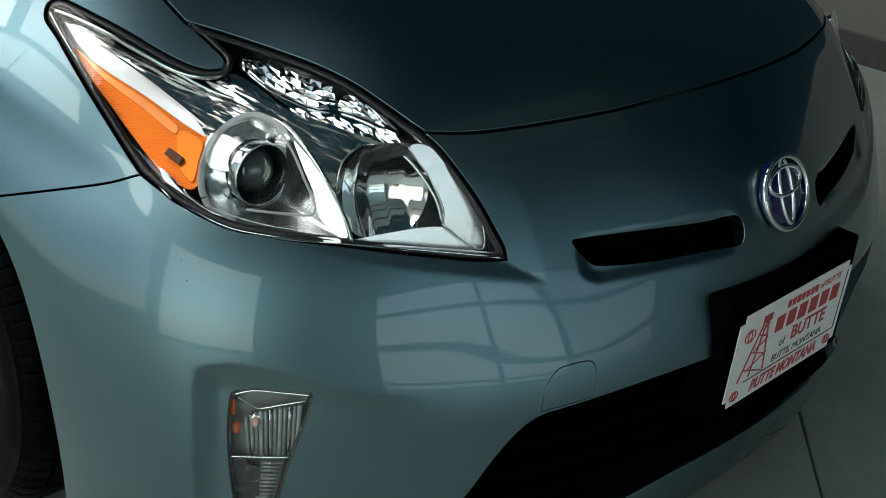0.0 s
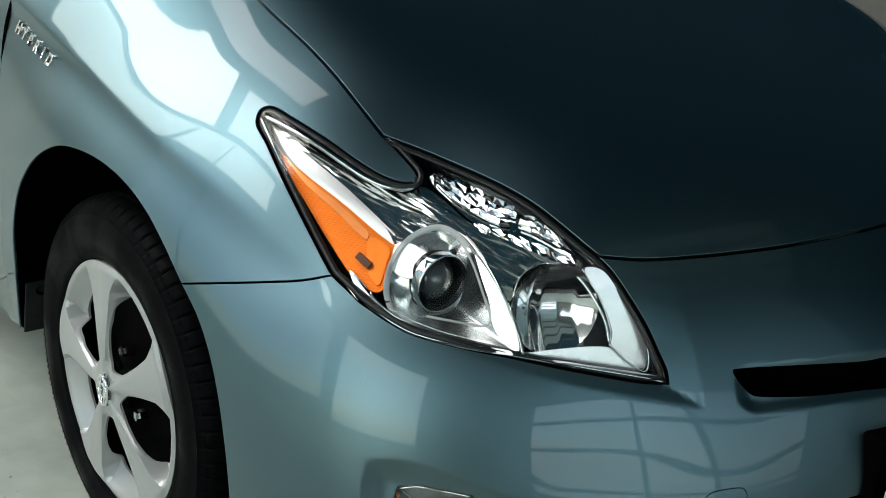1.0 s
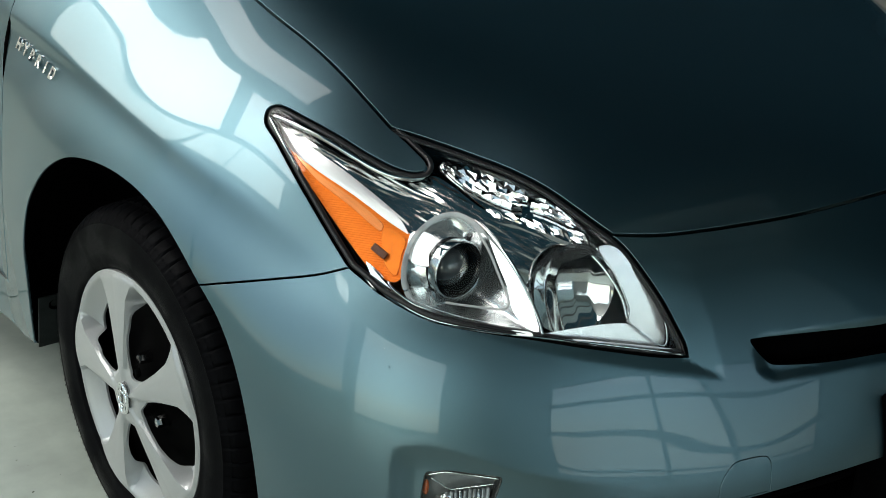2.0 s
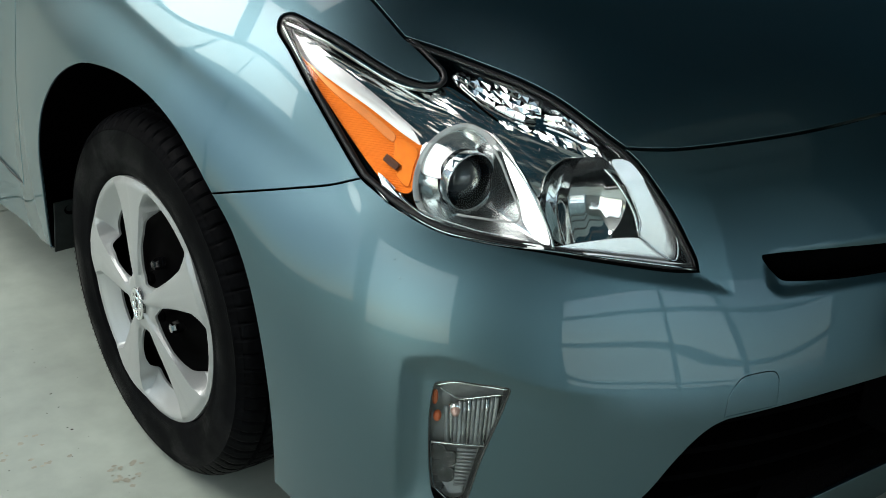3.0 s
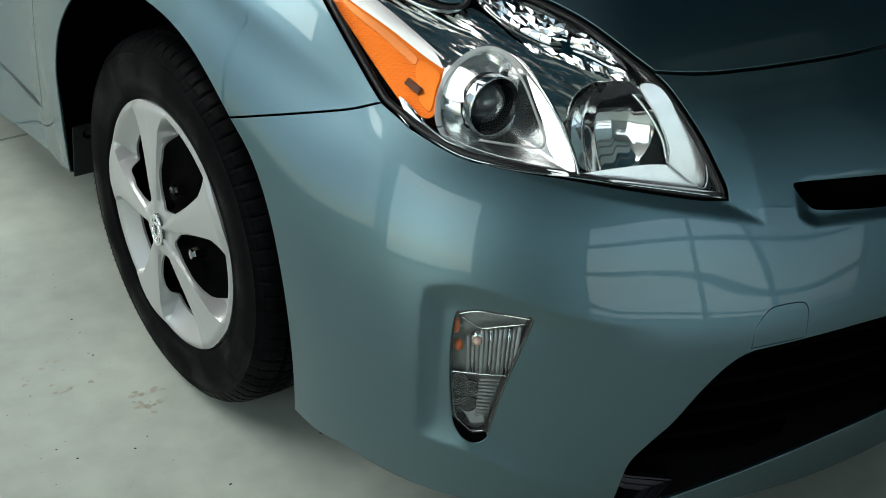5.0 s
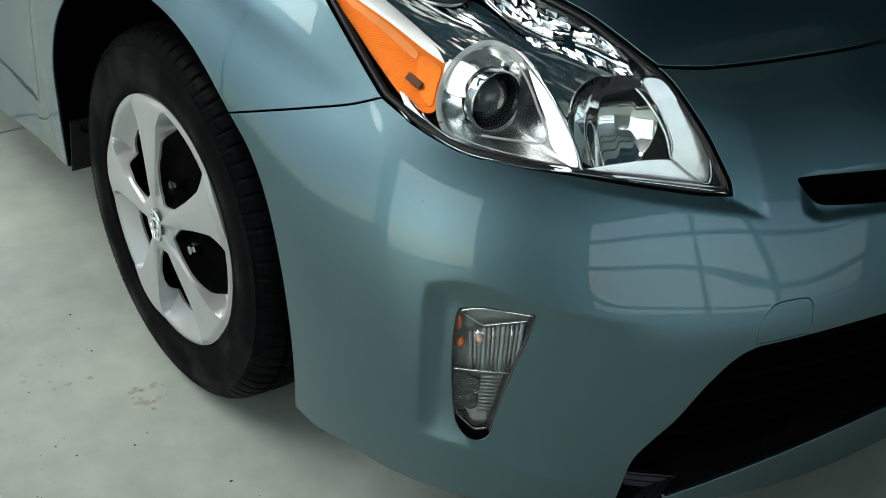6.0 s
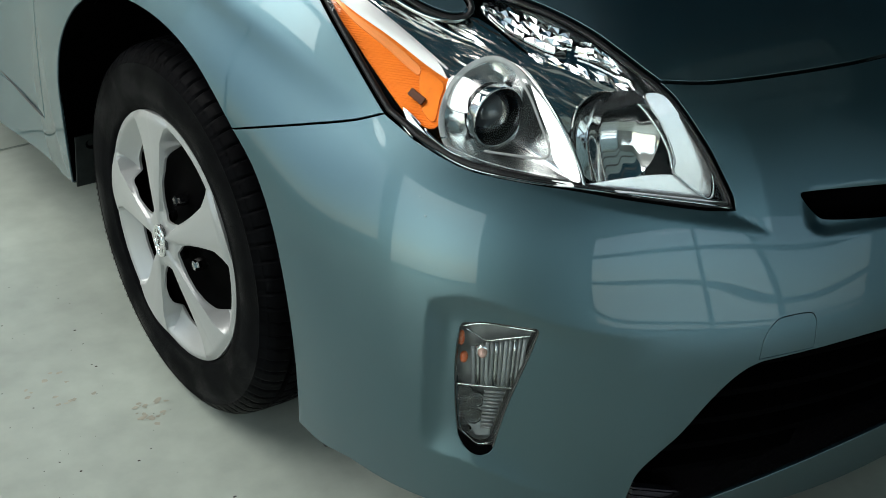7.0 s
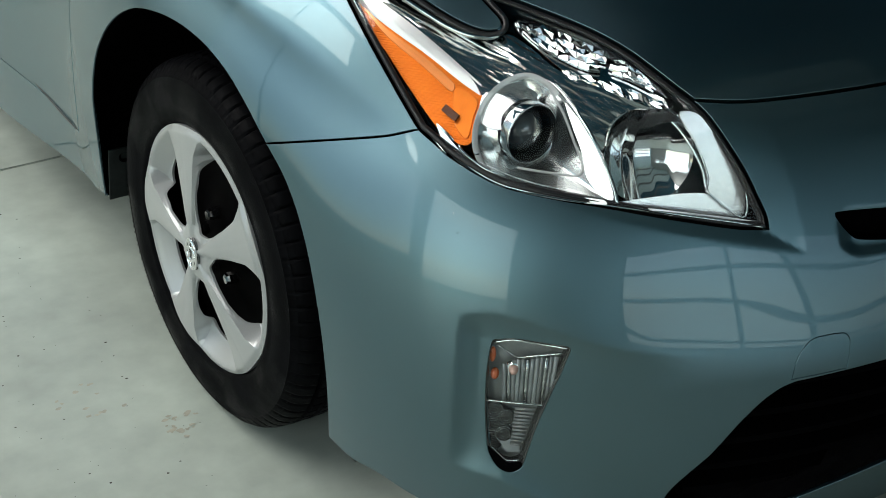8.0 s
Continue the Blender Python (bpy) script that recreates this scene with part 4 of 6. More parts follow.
# shading directions that make lamp faces mirror the door, side window and skylight
TO_DOOR, TO_SIDE, TO_ROOF = (-0.41, -0.86, 0.28), (-0.77, -0.55, 0.33), (-0.65, -0.24, 0.72)
AMBER = [(-0.7438, -0.2795, 0.801), (-0.7301, -0.3304, 0.7804), (-0.7085, -0.3854, 0.7587), (-0.6898, -0.4422, 0.7353), (-0.6795, -0.4717, 0.7251), (-0.6964, -0.4823, 0.7064), (-0.7149, -0.4964, 0.6824), (-0.726, -0.4786, 0.6835), (-0.7317, -0.4566, 0.692), (-0.7361, -0.4033, 0.7232), (-0.74, -0.3501, 0.7576), (-0.7434, -0.3092, 0.7829)]
STRIP = [(-0.7378, -0.2448, 0.8286), (-0.7298, -0.2829, 0.8162), (-0.7068, -0.3493, 0.7906), (-0.6873, -0.4065, 0.7645), (-0.6724, -0.4639, 0.7393), (-0.6808, -0.4721, 0.7289), (-0.6909, -0.4433, 0.7389), (-0.7097, -0.3865, 0.7625), (-0.7314, -0.3314, 0.7843), (-0.7452, -0.2803, 0.8049)]
TEAR = [(-0.7215, -0.5185, 0.6757), (-0.7081, -0.4965, 0.7014), (-0.6831, -0.4831, 0.7283), (-0.6514, -0.4829, 0.749), (-0.6239, -0.4969, 0.758), (-0.6104, -0.5246, 0.7521), (-0.607, -0.5656, 0.7324), (-0.606, -0.6061, 0.7077), (-0.6085, -0.644, 0.6752), (-0.6102, -0.673, 0.6424), (-0.6247, -0.6651, 0.6375), (-0.6603, -0.6317, 0.6396), (-0.6918, -0.5981, 0.6415), (-0.7181, -0.5573, 0.6506)]
INNER = [(-0.5041, -0.652, 0.7339), (-0.5001, -0.6864, 0.7067), (-0.5017, -0.7168, 0.6718), (-0.5075, -0.7247, 0.6571), (-0.4749, -0.7592, 0.628), (-0.463, -0.7492, 0.6526), (-0.4676, -0.724, 0.6839), (-0.4752, -0.6933, 0.7132), (-0.4844, -0.6637, 0.7346)]
LOW_TRIM = [(-.741,-.471,.685), (-.733,-.526,.663), (-.711,-.573,.651), (-.662,-.629,.646), (-.617,-.673,.643), (-.551,-.726,.637), (-.485,-.766,.626), (-.457,-.78,.619)]
DIVIDER = [(-.618,-.495,.753), (-.604,-.527,.748), (-.603,-.578,.725), (-.606,-.623,.697), (-.609,-.66,.661), (-.612,-.673,.644)]
SIDE_TRIM = [(-.754,-.246,.84), (-.757,-.283,.816), (-.755,-.328,.782), (-.752,-.386,.734), (-.751,-.443,.696), (-.747,-.494,.671)]
SHELF = [(-0.5998, -0.6669, 0.6421), (-0.5076, -0.72, 0.6528), (-0.474, -0.7542, 0.6247), (-0.5336, -0.7198, 0.6313), (-0.5997, -0.6718, 0.6361)]
LED_TOP = [(-0.5905, -0.4237, 0.8027), (-0.5663, -0.4538, 0.7993), (-0.5523, -0.4872, 0.7912), (-0.5357, -0.5227, 0.7839), (-0.5222, -0.549, 0.7786), (-0.512, -0.5794, 0.7691), (-0.5049, -0.6139, 0.754)]
LED_LOW = [(-0.5936, -0.4371, 0.7923), (-0.5927, -0.4728, 0.7758), (-0.5809, -0.5088, 0.7655), (-0.5662, -0.5399, 0.7589), (-0.5442, -0.5604, 0.7607), (-0.5285, -0.5832, 0.7572), (-0.5122, -0.6117, 0.7495)]
LED_TRAY = [(-0.5904, -0.4215, 0.793), (-0.555, -0.4456, 0.7976), (-0.5278, -0.501, 0.7865), (-0.5076, -0.5496, 0.7748), (-0.4976, -0.5935, 0.758), (-0.4963, -0.6306, 0.7363), (-0.5208, -0.6192, 0.7312), (-0.5498, -0.5687, 0.7448), (-0.5758, -0.5162, 0.7563), (-0.5853, -0.4693, 0.7727)]
TONGUE_TRIM = [(-0.7442, -0.2404, 0.8388), (-0.7387, -0.254, 0.8376), (-0.7279, -0.2814, 0.8322), (-0.7124, -0.3157, 0.8229), (-0.6952, -0.3543, 0.8086), (-0.6793, -0.3871, 0.796), (-0.6649, -0.41, 0.7891), (-0.65, -0.4262, 0.7871), (-0.6352, -0.4367, 0.7887), (-0.623, -0.4346, 0.7959), (-0.6213, -0.4234, 0.803)]
TONGUE_LINE = [(-0.6716, -0.3968, 0.7902), (-0.658, -0.4253, 0.7798), (-0.646, -0.4487, 0.7728), (-0.634, -0.4688, 0.7688)]
BOWL_RIM = [(-.591,-.618,.695), (-.573,-.607,.716), (-.551,-.608,.73), (-.532,-.619,.736), (-.515,-.646,.729), (-.507,-.674,.711), (-.503,-.703,.683), (-.506,-.72,.658)]
WEDGE = [(-0.606, -0.55, 0.7416), (-0.6062, -0.5875, 0.7169), (-0.6033, -0.6201, 0.69), (-0.6055, -0.6507, 0.6557), (-0.6103, -0.6601, 0.6466), (-0.6191, -0.6523, 0.6483), (-0.6247, -0.6263, 0.665), (-0.6189, -0.6082, 0.688), (-0.6151, -0.58, 0.7155)]
LOW_BLADE = [(-0.5851, -0.6994, 0.6442), (-0.543, -0.7305, 0.6403), (-0.4835, -0.7664, 0.6317), (-0.463, -0.7784, 0.626), (-0.519, -0.7505, 0.6293), (-0.5724, -0.7134, 0.6372)]
CORNER_BLADE = [(-0.7373, -0.4632, 0.6938), (-0.7277, -0.5187, 0.6669), (-0.709, -0.5578, 0.6563), (-0.7023, -0.5742, 0.6494), (-0.7275, -0.5333, 0.6565), (-0.7404, -0.4976, 0.6684)]
MID_BLADE = [(-0.7026, -0.5867, 0.6519), (-0.662, -0.6305, 0.6503), (-0.6262, -0.6634, 0.6491), (-0.6249, -0.6677, 0.6451), (-0.6639, -0.6334, 0.6452), (-0.6988, -0.5951, 0.648)]
BEZEL = [(-0.7343, -0.2487, 0.8296), (-0.7148, -0.3028, 0.8154), (-0.6904, -0.3531, 0.7986), (-0.6592, -0.4043, 0.7826), (-0.6348, -0.4312, 0.7795), (-0.6121, -0.4374, 0.7876), (-0.6001, -0.4681, 0.7785), (-0.5888, -0.5181, 0.7611), (-0.5573, -0.5774, 0.7492), (-0.5277, -0.6259, 0.7371), (-0.5435, -0.6145, 0.7355), (-0.5649, -0.607, 0.7274), (-0.5851, -0.611, 0.7114), (-0.5981, -0.6211, 0.6944), (-0.6031, -0.599, 0.707), (-0.6041, -0.5603, 0.7303), (-0.6092, -0.5218, 0.7476), (-0.6216, -0.4935, 0.7545), (-0.6483, -0.4804, 0.7454), (-0.6768, -0.4799, 0.7272), (-0.6782, -0.4517, 0.7425), (-0.6923, -0.4005, 0.7652), (-0.7081, -0.3529, 0.7871), (-0.7248, -0.3049, 0.807)]
LED_LEAVES = [(-0.584, -0.517, 0.7611), (-0.5758, -0.547, 0.7511), (-0.5697, -0.5383, 0.7588), (-0.5579, -0.5705, 0.7492), (-0.5548, -0.5596, 0.7565), (-0.5439, -0.5941, 0.7441), (-0.5392, -0.585, 0.7517), (-0.5279, -0.6139, 0.7412), (-0.5203, -0.6072, 0.7492), (-0.5059, -0.6384, 0.7366)]
BOWL_GLINT = [(-0.6757, -0.4731, 0.7295), (-0.6557, -0.4979, 0.7286), (-0.6739, -0.5204, 0.7016), (-0.6934, -0.4953, 0.7028)]
BOWL_RIBS = [(-0.722, -0.5312, 0.6692), (-0.7019, -0.5667, 0.6614), (-0.679, -0.5976, 0.656), (-0.6587, -0.6193, 0.6534)]
NOSE_RIBS = [(-0.5024, -0.672, 0.7226), (-0.4974, -0.6826, 0.714), (-0.4932, -0.6934, 0.7032), (-0.4887, -0.7024, 0.694)]
BLADE_RIBS = [(-0.6069, -0.5324, 0.7525), (-0.6047, -0.5475, 0.7461), (-0.604, -0.5623, 0.7383), (-0.6037, -0.575, 0.7305)]
INNER_FRAME = [(-0.612, -0.527, 0.7455), (-0.6147, -0.5615, 0.7237), (-0.6191, -0.5917, 0.6969), (-0.6213, -0.6135, 0.6746), (-0.6288, -0.6176, 0.6643), (-0.6475, -0.6034, 0.6644), (-0.6743, -0.578, 0.6661), (-0.6871, -0.5644, 0.6668)]
CORNER_TRIM = [(-0.7384, -0.4591, 0.6979), (-0.7324, -0.4887, 0.685), (-0.7392, -0.485, 0.6807), (-0.7408, -0.4734, 0.6866)]
CORNER_LINE = [(-0.7347, -0.5034, 0.6845), (-0.735, -0.5089, 0.6805), (-0.7328, -0.5194, 0.6756), (-0.729, -0.5314, 0.671), (-0.7234, -0.5456, 0.6662), (-0.7149, -0.5603, 0.6632)]
AHEAD = (-0.04, -0.998, 0.03)


# shading direction, not the facets' own, chosen to mirror a bright window
CRYSTAL_FACE = Vector((-0.79, -0.04, 0.61))


def crystal(corners, rng, parent, spread):
    """One cut of the moulded lamp crystal: a shallow off-centre pyramid whose facets' shading normals lean round
    CRYSTAL_FACE.
    """
    k = len(corners)
    mid = sum(corners, Vector()) / k
    out = (corners[1] - corners[0]).cross(corners[-1] - corners[0]).normalized()
    if out.dot(Vector(LAMP_AXIS)) < 0:
        corners, out = corners[::-1], -out
    tip = mid + (corners[rng.randrange(k)] - mid) * rng.uniform(0.0, 0.5) + out * 0.0022
    verts = [c - out * 0.005 for c in corners] + [mid + (c - mid) * 0.96 for c in corners] + [tip]
    faces = [(i, (i + 1) % k, k + (i + 1) % k, k + i) for i in range(k)] + [(k + i, k + (i + 1) % k, 2 * k) for i in range(k)]
    ob = mesh_object("led_crystal", verts, faces, CHROME, parent, None, False)
    normals = []
    for p in ob.data.polygons:
        lean = CRYSTAL_FACE + Vector([rng.gauss(0, spread) for _ in range(3)])
        normals += [(lean if p.index >= k else Vector(p.normal)).normalized()] * p.loop_total
    ob.data.normals_split_custom_set(normals)
    return ob


def beads(name, points, radius, pitch, parent):
    """A fine ribbed line: a thin rod with a swelling at each rib."""
    line = spline(points, pitch / 4)
    rows, faces = [], []
    for i, p in enumerate(line):
        v, _ = tube([Vector(p), Vector(p) + Vector(line[min(i + 1, len(line) - 1)] - line[max(i - 1, 0)]) * 0.01], radius * (0.45 + 0.55 * abs(math.sin(math.pi * i / 4))), sides=6)
        rows += v[:6]
    faces = [(6 * i + k, 6 * i + (k + 1) % 6, 6 * i + 6 + (k + 1) % 6, 6 * i + 6 + k) for i in range(len(line) - 1) for k in range(6)]
    return mesh_object(name, rows, faces, CHROME, parent)


def build_headlight():
    rng = random.Random(4)
    lamp = panel("headlight", LAMP, SMOKE, car, LAMP_AXIS, 0.010, 0.004, depth=0.002, offset=-0.088, plain=True, label="clear swept headlight with projector and amber side reflector")
    band("housing_wall", LAMP, GLOSS_BLACK, lamp, LAMP_AXIS, -0.0050, -0.0064, -0.004, plain=True, deep=0.080)
    band("seal", LAMP, SEAL, lamp, LAMP_AXIS, -0.0018, -0.0095, -0.0035)
    patch("amber_reflector", AMBER, AMBER_M, lamp, 0.022, grow=0.004, label="ribbed amber side reflector")
    patch("amber_block", [(-.690, -.436, .727), (-.678, -.464, .719), (-.693, -.477, .704), (-.711, -.490, .684), (-.714, -.472, .691), (-.704, -.450, .708)], AMBER_BLOCK, lamp, 0.0195, thick=0.002)
    patch("amber_edge", [(-.744, -.290, .801), (-.731, -.334, .780), (-.707, -.384, .756), (-.690, -.430, .731), (-.697, -.434, .724), (-.714, -.388, .748), (-.735, -.336, .774)], AMBER_PALE, lamp, 0.0205, thick=0.001)
    c = Vector((-.713, -.458, .705))
    bm = bmesh.new()
    box(bm, -0.012, -0.005, -0.003, 0.012, 0.005, 0.003, 0.001)
    bmesh.ops.transform(bm, matrix=Matrix.Translation(c + Vector((-.006, -.004, .004))) @ Vector((-.75, -.45, .45)).to_track_quat("Z", "Y").to_matrix().to_4x4() @ Matrix.Rotation(radians(-26), 4, "Z"), verts=bm.verts)
    part("amber_mark", bm, AMBER_DARK, lamp, "dark brown moulded block")
    top, low = spline(STRIP[:5], 0.004), spline([STRIP[0]] + STRIP[:4:-1], 0.004)
    chart, k = Chart(LAMP_AXIS), 40
    top, low = (line[np.linspace(0, len(line) - 1, k).astype(int)] for line in (top, low))
    rows = []
    for s in np.linspace(0, 1, 7):
        c = chart.flat(top + (low - top) * s)
        rows.append(chart.skin(c, -0.018 + 0.0012 * math.sin(math.pi * s) - 0.0035 * s, True))
    faces = [(r * k + i, (r + 1) * k + i, (r + 1) * k + i + 1, r * k + i + 1) for r in range(6) for i in range(k - 1)]
    mesh_object("chrome_strip", np.vstack(rows), faces, WHITE_STRIP, lamp)
    patch("upper_bezel", BEZEL, STREAK, lamp, 0.018)
    ball = Vector((-.640, -.530, .690))
    chart = Chart(LAMP_AXIS)
    rim = chart.skin(thin(chart.flat(ring(TEAR, 0.004)), 0.002), -0.014, True)
    turn = Vector(AHEAD).to_track_quat("Z", "Y").to_matrix()
    rows, n = [], len(rim)
    for s, deep in ((0.0, 0.0), (0.10, 0.005), (0.24, 0.013), (0.42, 0.020), (0.60, 0.023), (0.80, 0.021), (1.0, 0.014)):
        row = []
        for p in rim:
            q = turn.transposed() @ (Vector(p) - ball)
            foot = ball + turn @ (Vector((q.x, q.y, 0)).normalized() * 0.0375)
            row.append(Vector(p).lerp(foot, s) - Vector(AHEAD) * deep)
        rows.append(row)
    faces = [(i * n + k, i * n + (k + 1) % n, (i + 1) * n + (k + 1) % n, (i + 1) * n + k) for i in range(len(rows) - 1) for k in range(n)]
    mesh_object("projector_shroud", [p for r in rows for p in r], faces, BOWL, lamp).data.set_sharp_from_angle(angle=radians(28))
    # frosted ring over the bowl, from its lower end to the top
    arc = ring(TEAR, 0.003)
    arc = [Vector(p) for p in Chart(LAMP_AXIS).skin(Chart(LAMP_AXIS).flat(arc), -0.011, True)]
    inner = [p.lerp(ball, 0.105) for p in arc]
    far = [k for k, p in enumerate(arc) if p.y > -0.545 or (p.x < -0.690 and p.y > -0.575)]
    verts = [c for k in far for c in (arc[k], arc[k].lerp(inner[k], 0.5) - Vector(AHEAD) * -0.003, inner[k], inner[k] - Vector(AHEAD) * 0.004)]
    faces = [(4 * i + r, 4 * i + 4 + r, 4 * i + 5 + r, 4 * i + 1 + r) for i in range(len(far) - 1) if far[i + 1] == far[i] + 1 for r in range(3)]
    mesh_object("shroud_ring", verts, faces, RING_GREY, lamp)
    v, f = tube(ring(INNER, 0.006), 0.0012, True, 6)
    mesh_object("reflector_edge", v, f, CHROME, lamp)
    tilted(patch("inner_reflector", INNER, PEARL, lamp, 0.016), TO_DOOR)
    tilted(patch("lower_shelf", SHELF, PEARL, lamp, 0.022), TO_DOOR)
    patch("led_tray", LED_TRAY, SMOKE, lamp, 0.030)
    tilted(patch("shroud_blade", WEDGE, PEARL, lamp, 0.012), TO_ROOF, 0.25)
    # bright patch put in for the white reflection beside the lens
    tilted(patch("reflector_facet", BOWL_GLINT, PEARL, lamp, 0.019, thick=0.002), TO_SIDE, 0.3)
    tilted(patch("corner_trim", CORNER_TRIM, SATIN, lamp, 0.012, thick=0.002), TO_SIDE, 0.3)
    v, f = tube(spline(INNER_FRAME, 0.005), 0.0017)
    mesh_object("inner_frame", v, f, RING_GREY, lamp)
    for line in (BOWL_RIBS, NOSE_RIBS, BLADE_RIBS):
        beads("ribbed_trim", line, 0.0011, 0.0036, lamp)
    tilted(patch("lower_blade", LOW_BLADE, WHITE_TRIM, lamp, 0.010, grow=-0.0015), TO_DOOR)
    tilted(patch("lower_blade", CORNER_BLADE, SATIN, lamp, 0.014), TO_SIDE)
    tilted(patch("lower_blade", MID_BLADE, WHITE_TRIM, lamp, 0.009), TO_SIDE)
    v, f = lathe([(0.0001, 0.006), (0.010, 0.0045), (0.019, 0.0), (0.026, -0.007), (0.031, -0.016), (0.033, -0.026)], ball, AHEAD)
    mesh_object("projector_lens", v, f, LENS_GREY, lamp, label="dark glass projector lens")
    v, f = lathe([(0.0332, -0.026), (0.0340, -0.018), (0.0350, -0.014), (0.0355, -0.004), (0.0385, 0.005), (0.0395, 0.004), (0.0395, -0.020)], ball, AHEAD)
    mesh_object("lens_bezel", v, f, GLOSS_BLACK, lamp)
    v, f = lathe([(0.0385, 0.0045), (0.0392, 0.0062), (0.0405, 0.0065), (0.0412, 0.004), (0.041, -0.010)], ball, AHEAD)
    mesh_object("chrome_shroud", v, f, CHROME, lamp)
    v, f = lathe([(max(r, 0.0001), -0.022 + r * r / 0.105) for r in np.linspace(0, 0.061, 30)], (-.546, -.645, .686), (-0.36, -0.90, 0.20), 96)
    axis, side = Vector((-0.36, -0.90, 0.20)).normalized(), Vector((-0.92, 0.38, 0.0)).normalized()
    v = [p + axis * (0.0009 * abs(math.sin(math.pi * (p - Vector((-.550, -.642, .686))).dot(side) / 0.021))) for p in v]
    mesh_object("beam_reflector", v, f, CHROME, lamp)
    for pts, r, name in ((DIVIDER, 0.0028, "divider_trim"), (LOW_TRIM, 0.0020, "lower_trim"), (SIDE_TRIM, 0.0020, "side_trim"), (TONGUE_TRIM, 0.0034, "upper_trim"), (TONGUE_LINE, 0.0022, "upper_trim"), (BOWL_RIM, 0.0022, "bowl_trim"), (CORNER_LINE, 0.0017, "corner_line")):
        v, f = tube(spline(pts, 0.006), r)
        mesh_object(name, v, f, CHROME, lamp)
    a, b = spline(LED_TOP, 0.001), spline(LED_LOW, 0.001)
    def spot(u, v):
        u = min(max(u, 0.0), 1.0)
        return Vector(a[int(u * (len(a) - 1))]).lerp(Vector(b[int(u * (len(b) - 1))]), v)

    for j in range(4):
        for i in range(13):
            u0, v0 = (i + 0.5 * (j % 2)) / 13.5, -0.05 + 0.21 * j
            if 0.585 < u0 < 0.645:
                continue
            u1, v1 = u0 + 0.073, v0 + 0.21
            crystal([spot(u0, v0), spot(u1, v0), spot(u1 + 0.012, v1), spot(u0 + 0.012, v1)], rng, lamp, 0.25)
    for p, q in zip(LED_LEAVES[::2], LED_LEAVES[1::2]):
        p, q = Vector(p), Vector(q)
        side = (q - p).cross(Vector(LAMP_AXIS)).normalized() * 0.0075
        leaf = [p, p.lerp(q, 0.3) + side * 0.9, p.lerp(q, 0.65) + side, q, p.lerp(q, 0.7) - side, p.lerp(q, 0.3) - side * 0.8]
        crystal(leaf, rng, lamp, 0.2)
        c = p.lerp(q, 0.5)
        crystal([c.lerp(v, 0.5) + Vector(LAMP_AXIS) * 0.004 for v in leaf[:5]], rng, lamp, 0.2)
    lens = panel("lens", LAMP, CLEAR, lamp, LAMP_AXIS, 0.010, 0.006, depth=0.003, offset=-0.0015)
    lens.visible_shadow = False
    mirrored(lamp, car)


build_headlight()


FOG_FLUTE_TOP = [(-0.7349, -0.6291, 0.4219), (-0.7307, -0.6333, 0.4251), (-0.7264, -0.6375, 0.4283), (-0.7221, -0.6417, 0.431), (-0.7178, -0.646, 0.4327), (-0.7135, -0.6502, 0.4343), (-0.7092, -0.6544, 0.4359), (-0.7049, -0.6587, 0.4375), (-0.7006, -0.6629, 0.4391), (-0.6964, -0.6672, 0.4408), (-0.6922, -0.6714, 0.4424), (-0.688, -0.6757, 0.4441)]
FOG_FLUTE_LOW = [(-0.7347, -0.6346, 0.3663), (-0.731, -0.6388, 0.3667), (-0.7273, -0.6428, 0.3671), (-0.7236, -0.6468, 0.3675), (-0.7199, -0.6508, 0.3678), (-0.7161, -0.6547, 0.3681), (-0.7123, -0.6587, 0.3684), (-0.7085, -0.6626, 0.3687), (-0.7048, -0.6665, 0.369), (-0.701, -0.6704, 0.3698), (-0.6973, -0.6743, 0.3708), (-0.6936, -0.6781, 0.3717)]
FOG_STEP_A = [(-0.7248, -0.6462, 0.356), (-0.725, -0.6462, 0.3503), (-0.7251, -0.6462, 0.3445), (-0.7253, -0.6462, 0.3387), (-0.7254, -0.6461, 0.3328), (-0.7255, -0.646, 0.3269), (-0.7256, -0.6459, 0.321), (-0.7256, -0.6457, 0.3149), (-0.7256, -0.6455, 0.3089), (-0.7256, -0.6453, 0.3027), (-0.7256, -0.645, 0.2965)]
FOG_STEP_B = [(-0.7056, -0.6662, 0.3589), (-0.7067, -0.6654, 0.353), (-0.7078, -0.6645, 0.3471), (-0.7089, -0.6636, 0.3411), (-0.7099, -0.6626, 0.3351), (-0.7109, -0.6616, 0.329), (-0.7119, -0.6606, 0.3228), (-0.7129, -0.6595, 0.3166), (-0.7138, -0.6584, 0.3103), (-0.7147, -0.6573, 0.304), (-0.7156, -0.6561, 0.2976)]
FOG_CUPS = [(-0.7413, -0.6244, 0.3471), (-0.7305, -0.6373, 0.3376), (-0.7416, -0.6238, 0.3203), (-0.7312, -0.6362, 0.3105), (-0.7389, -0.6257, 0.2914)]


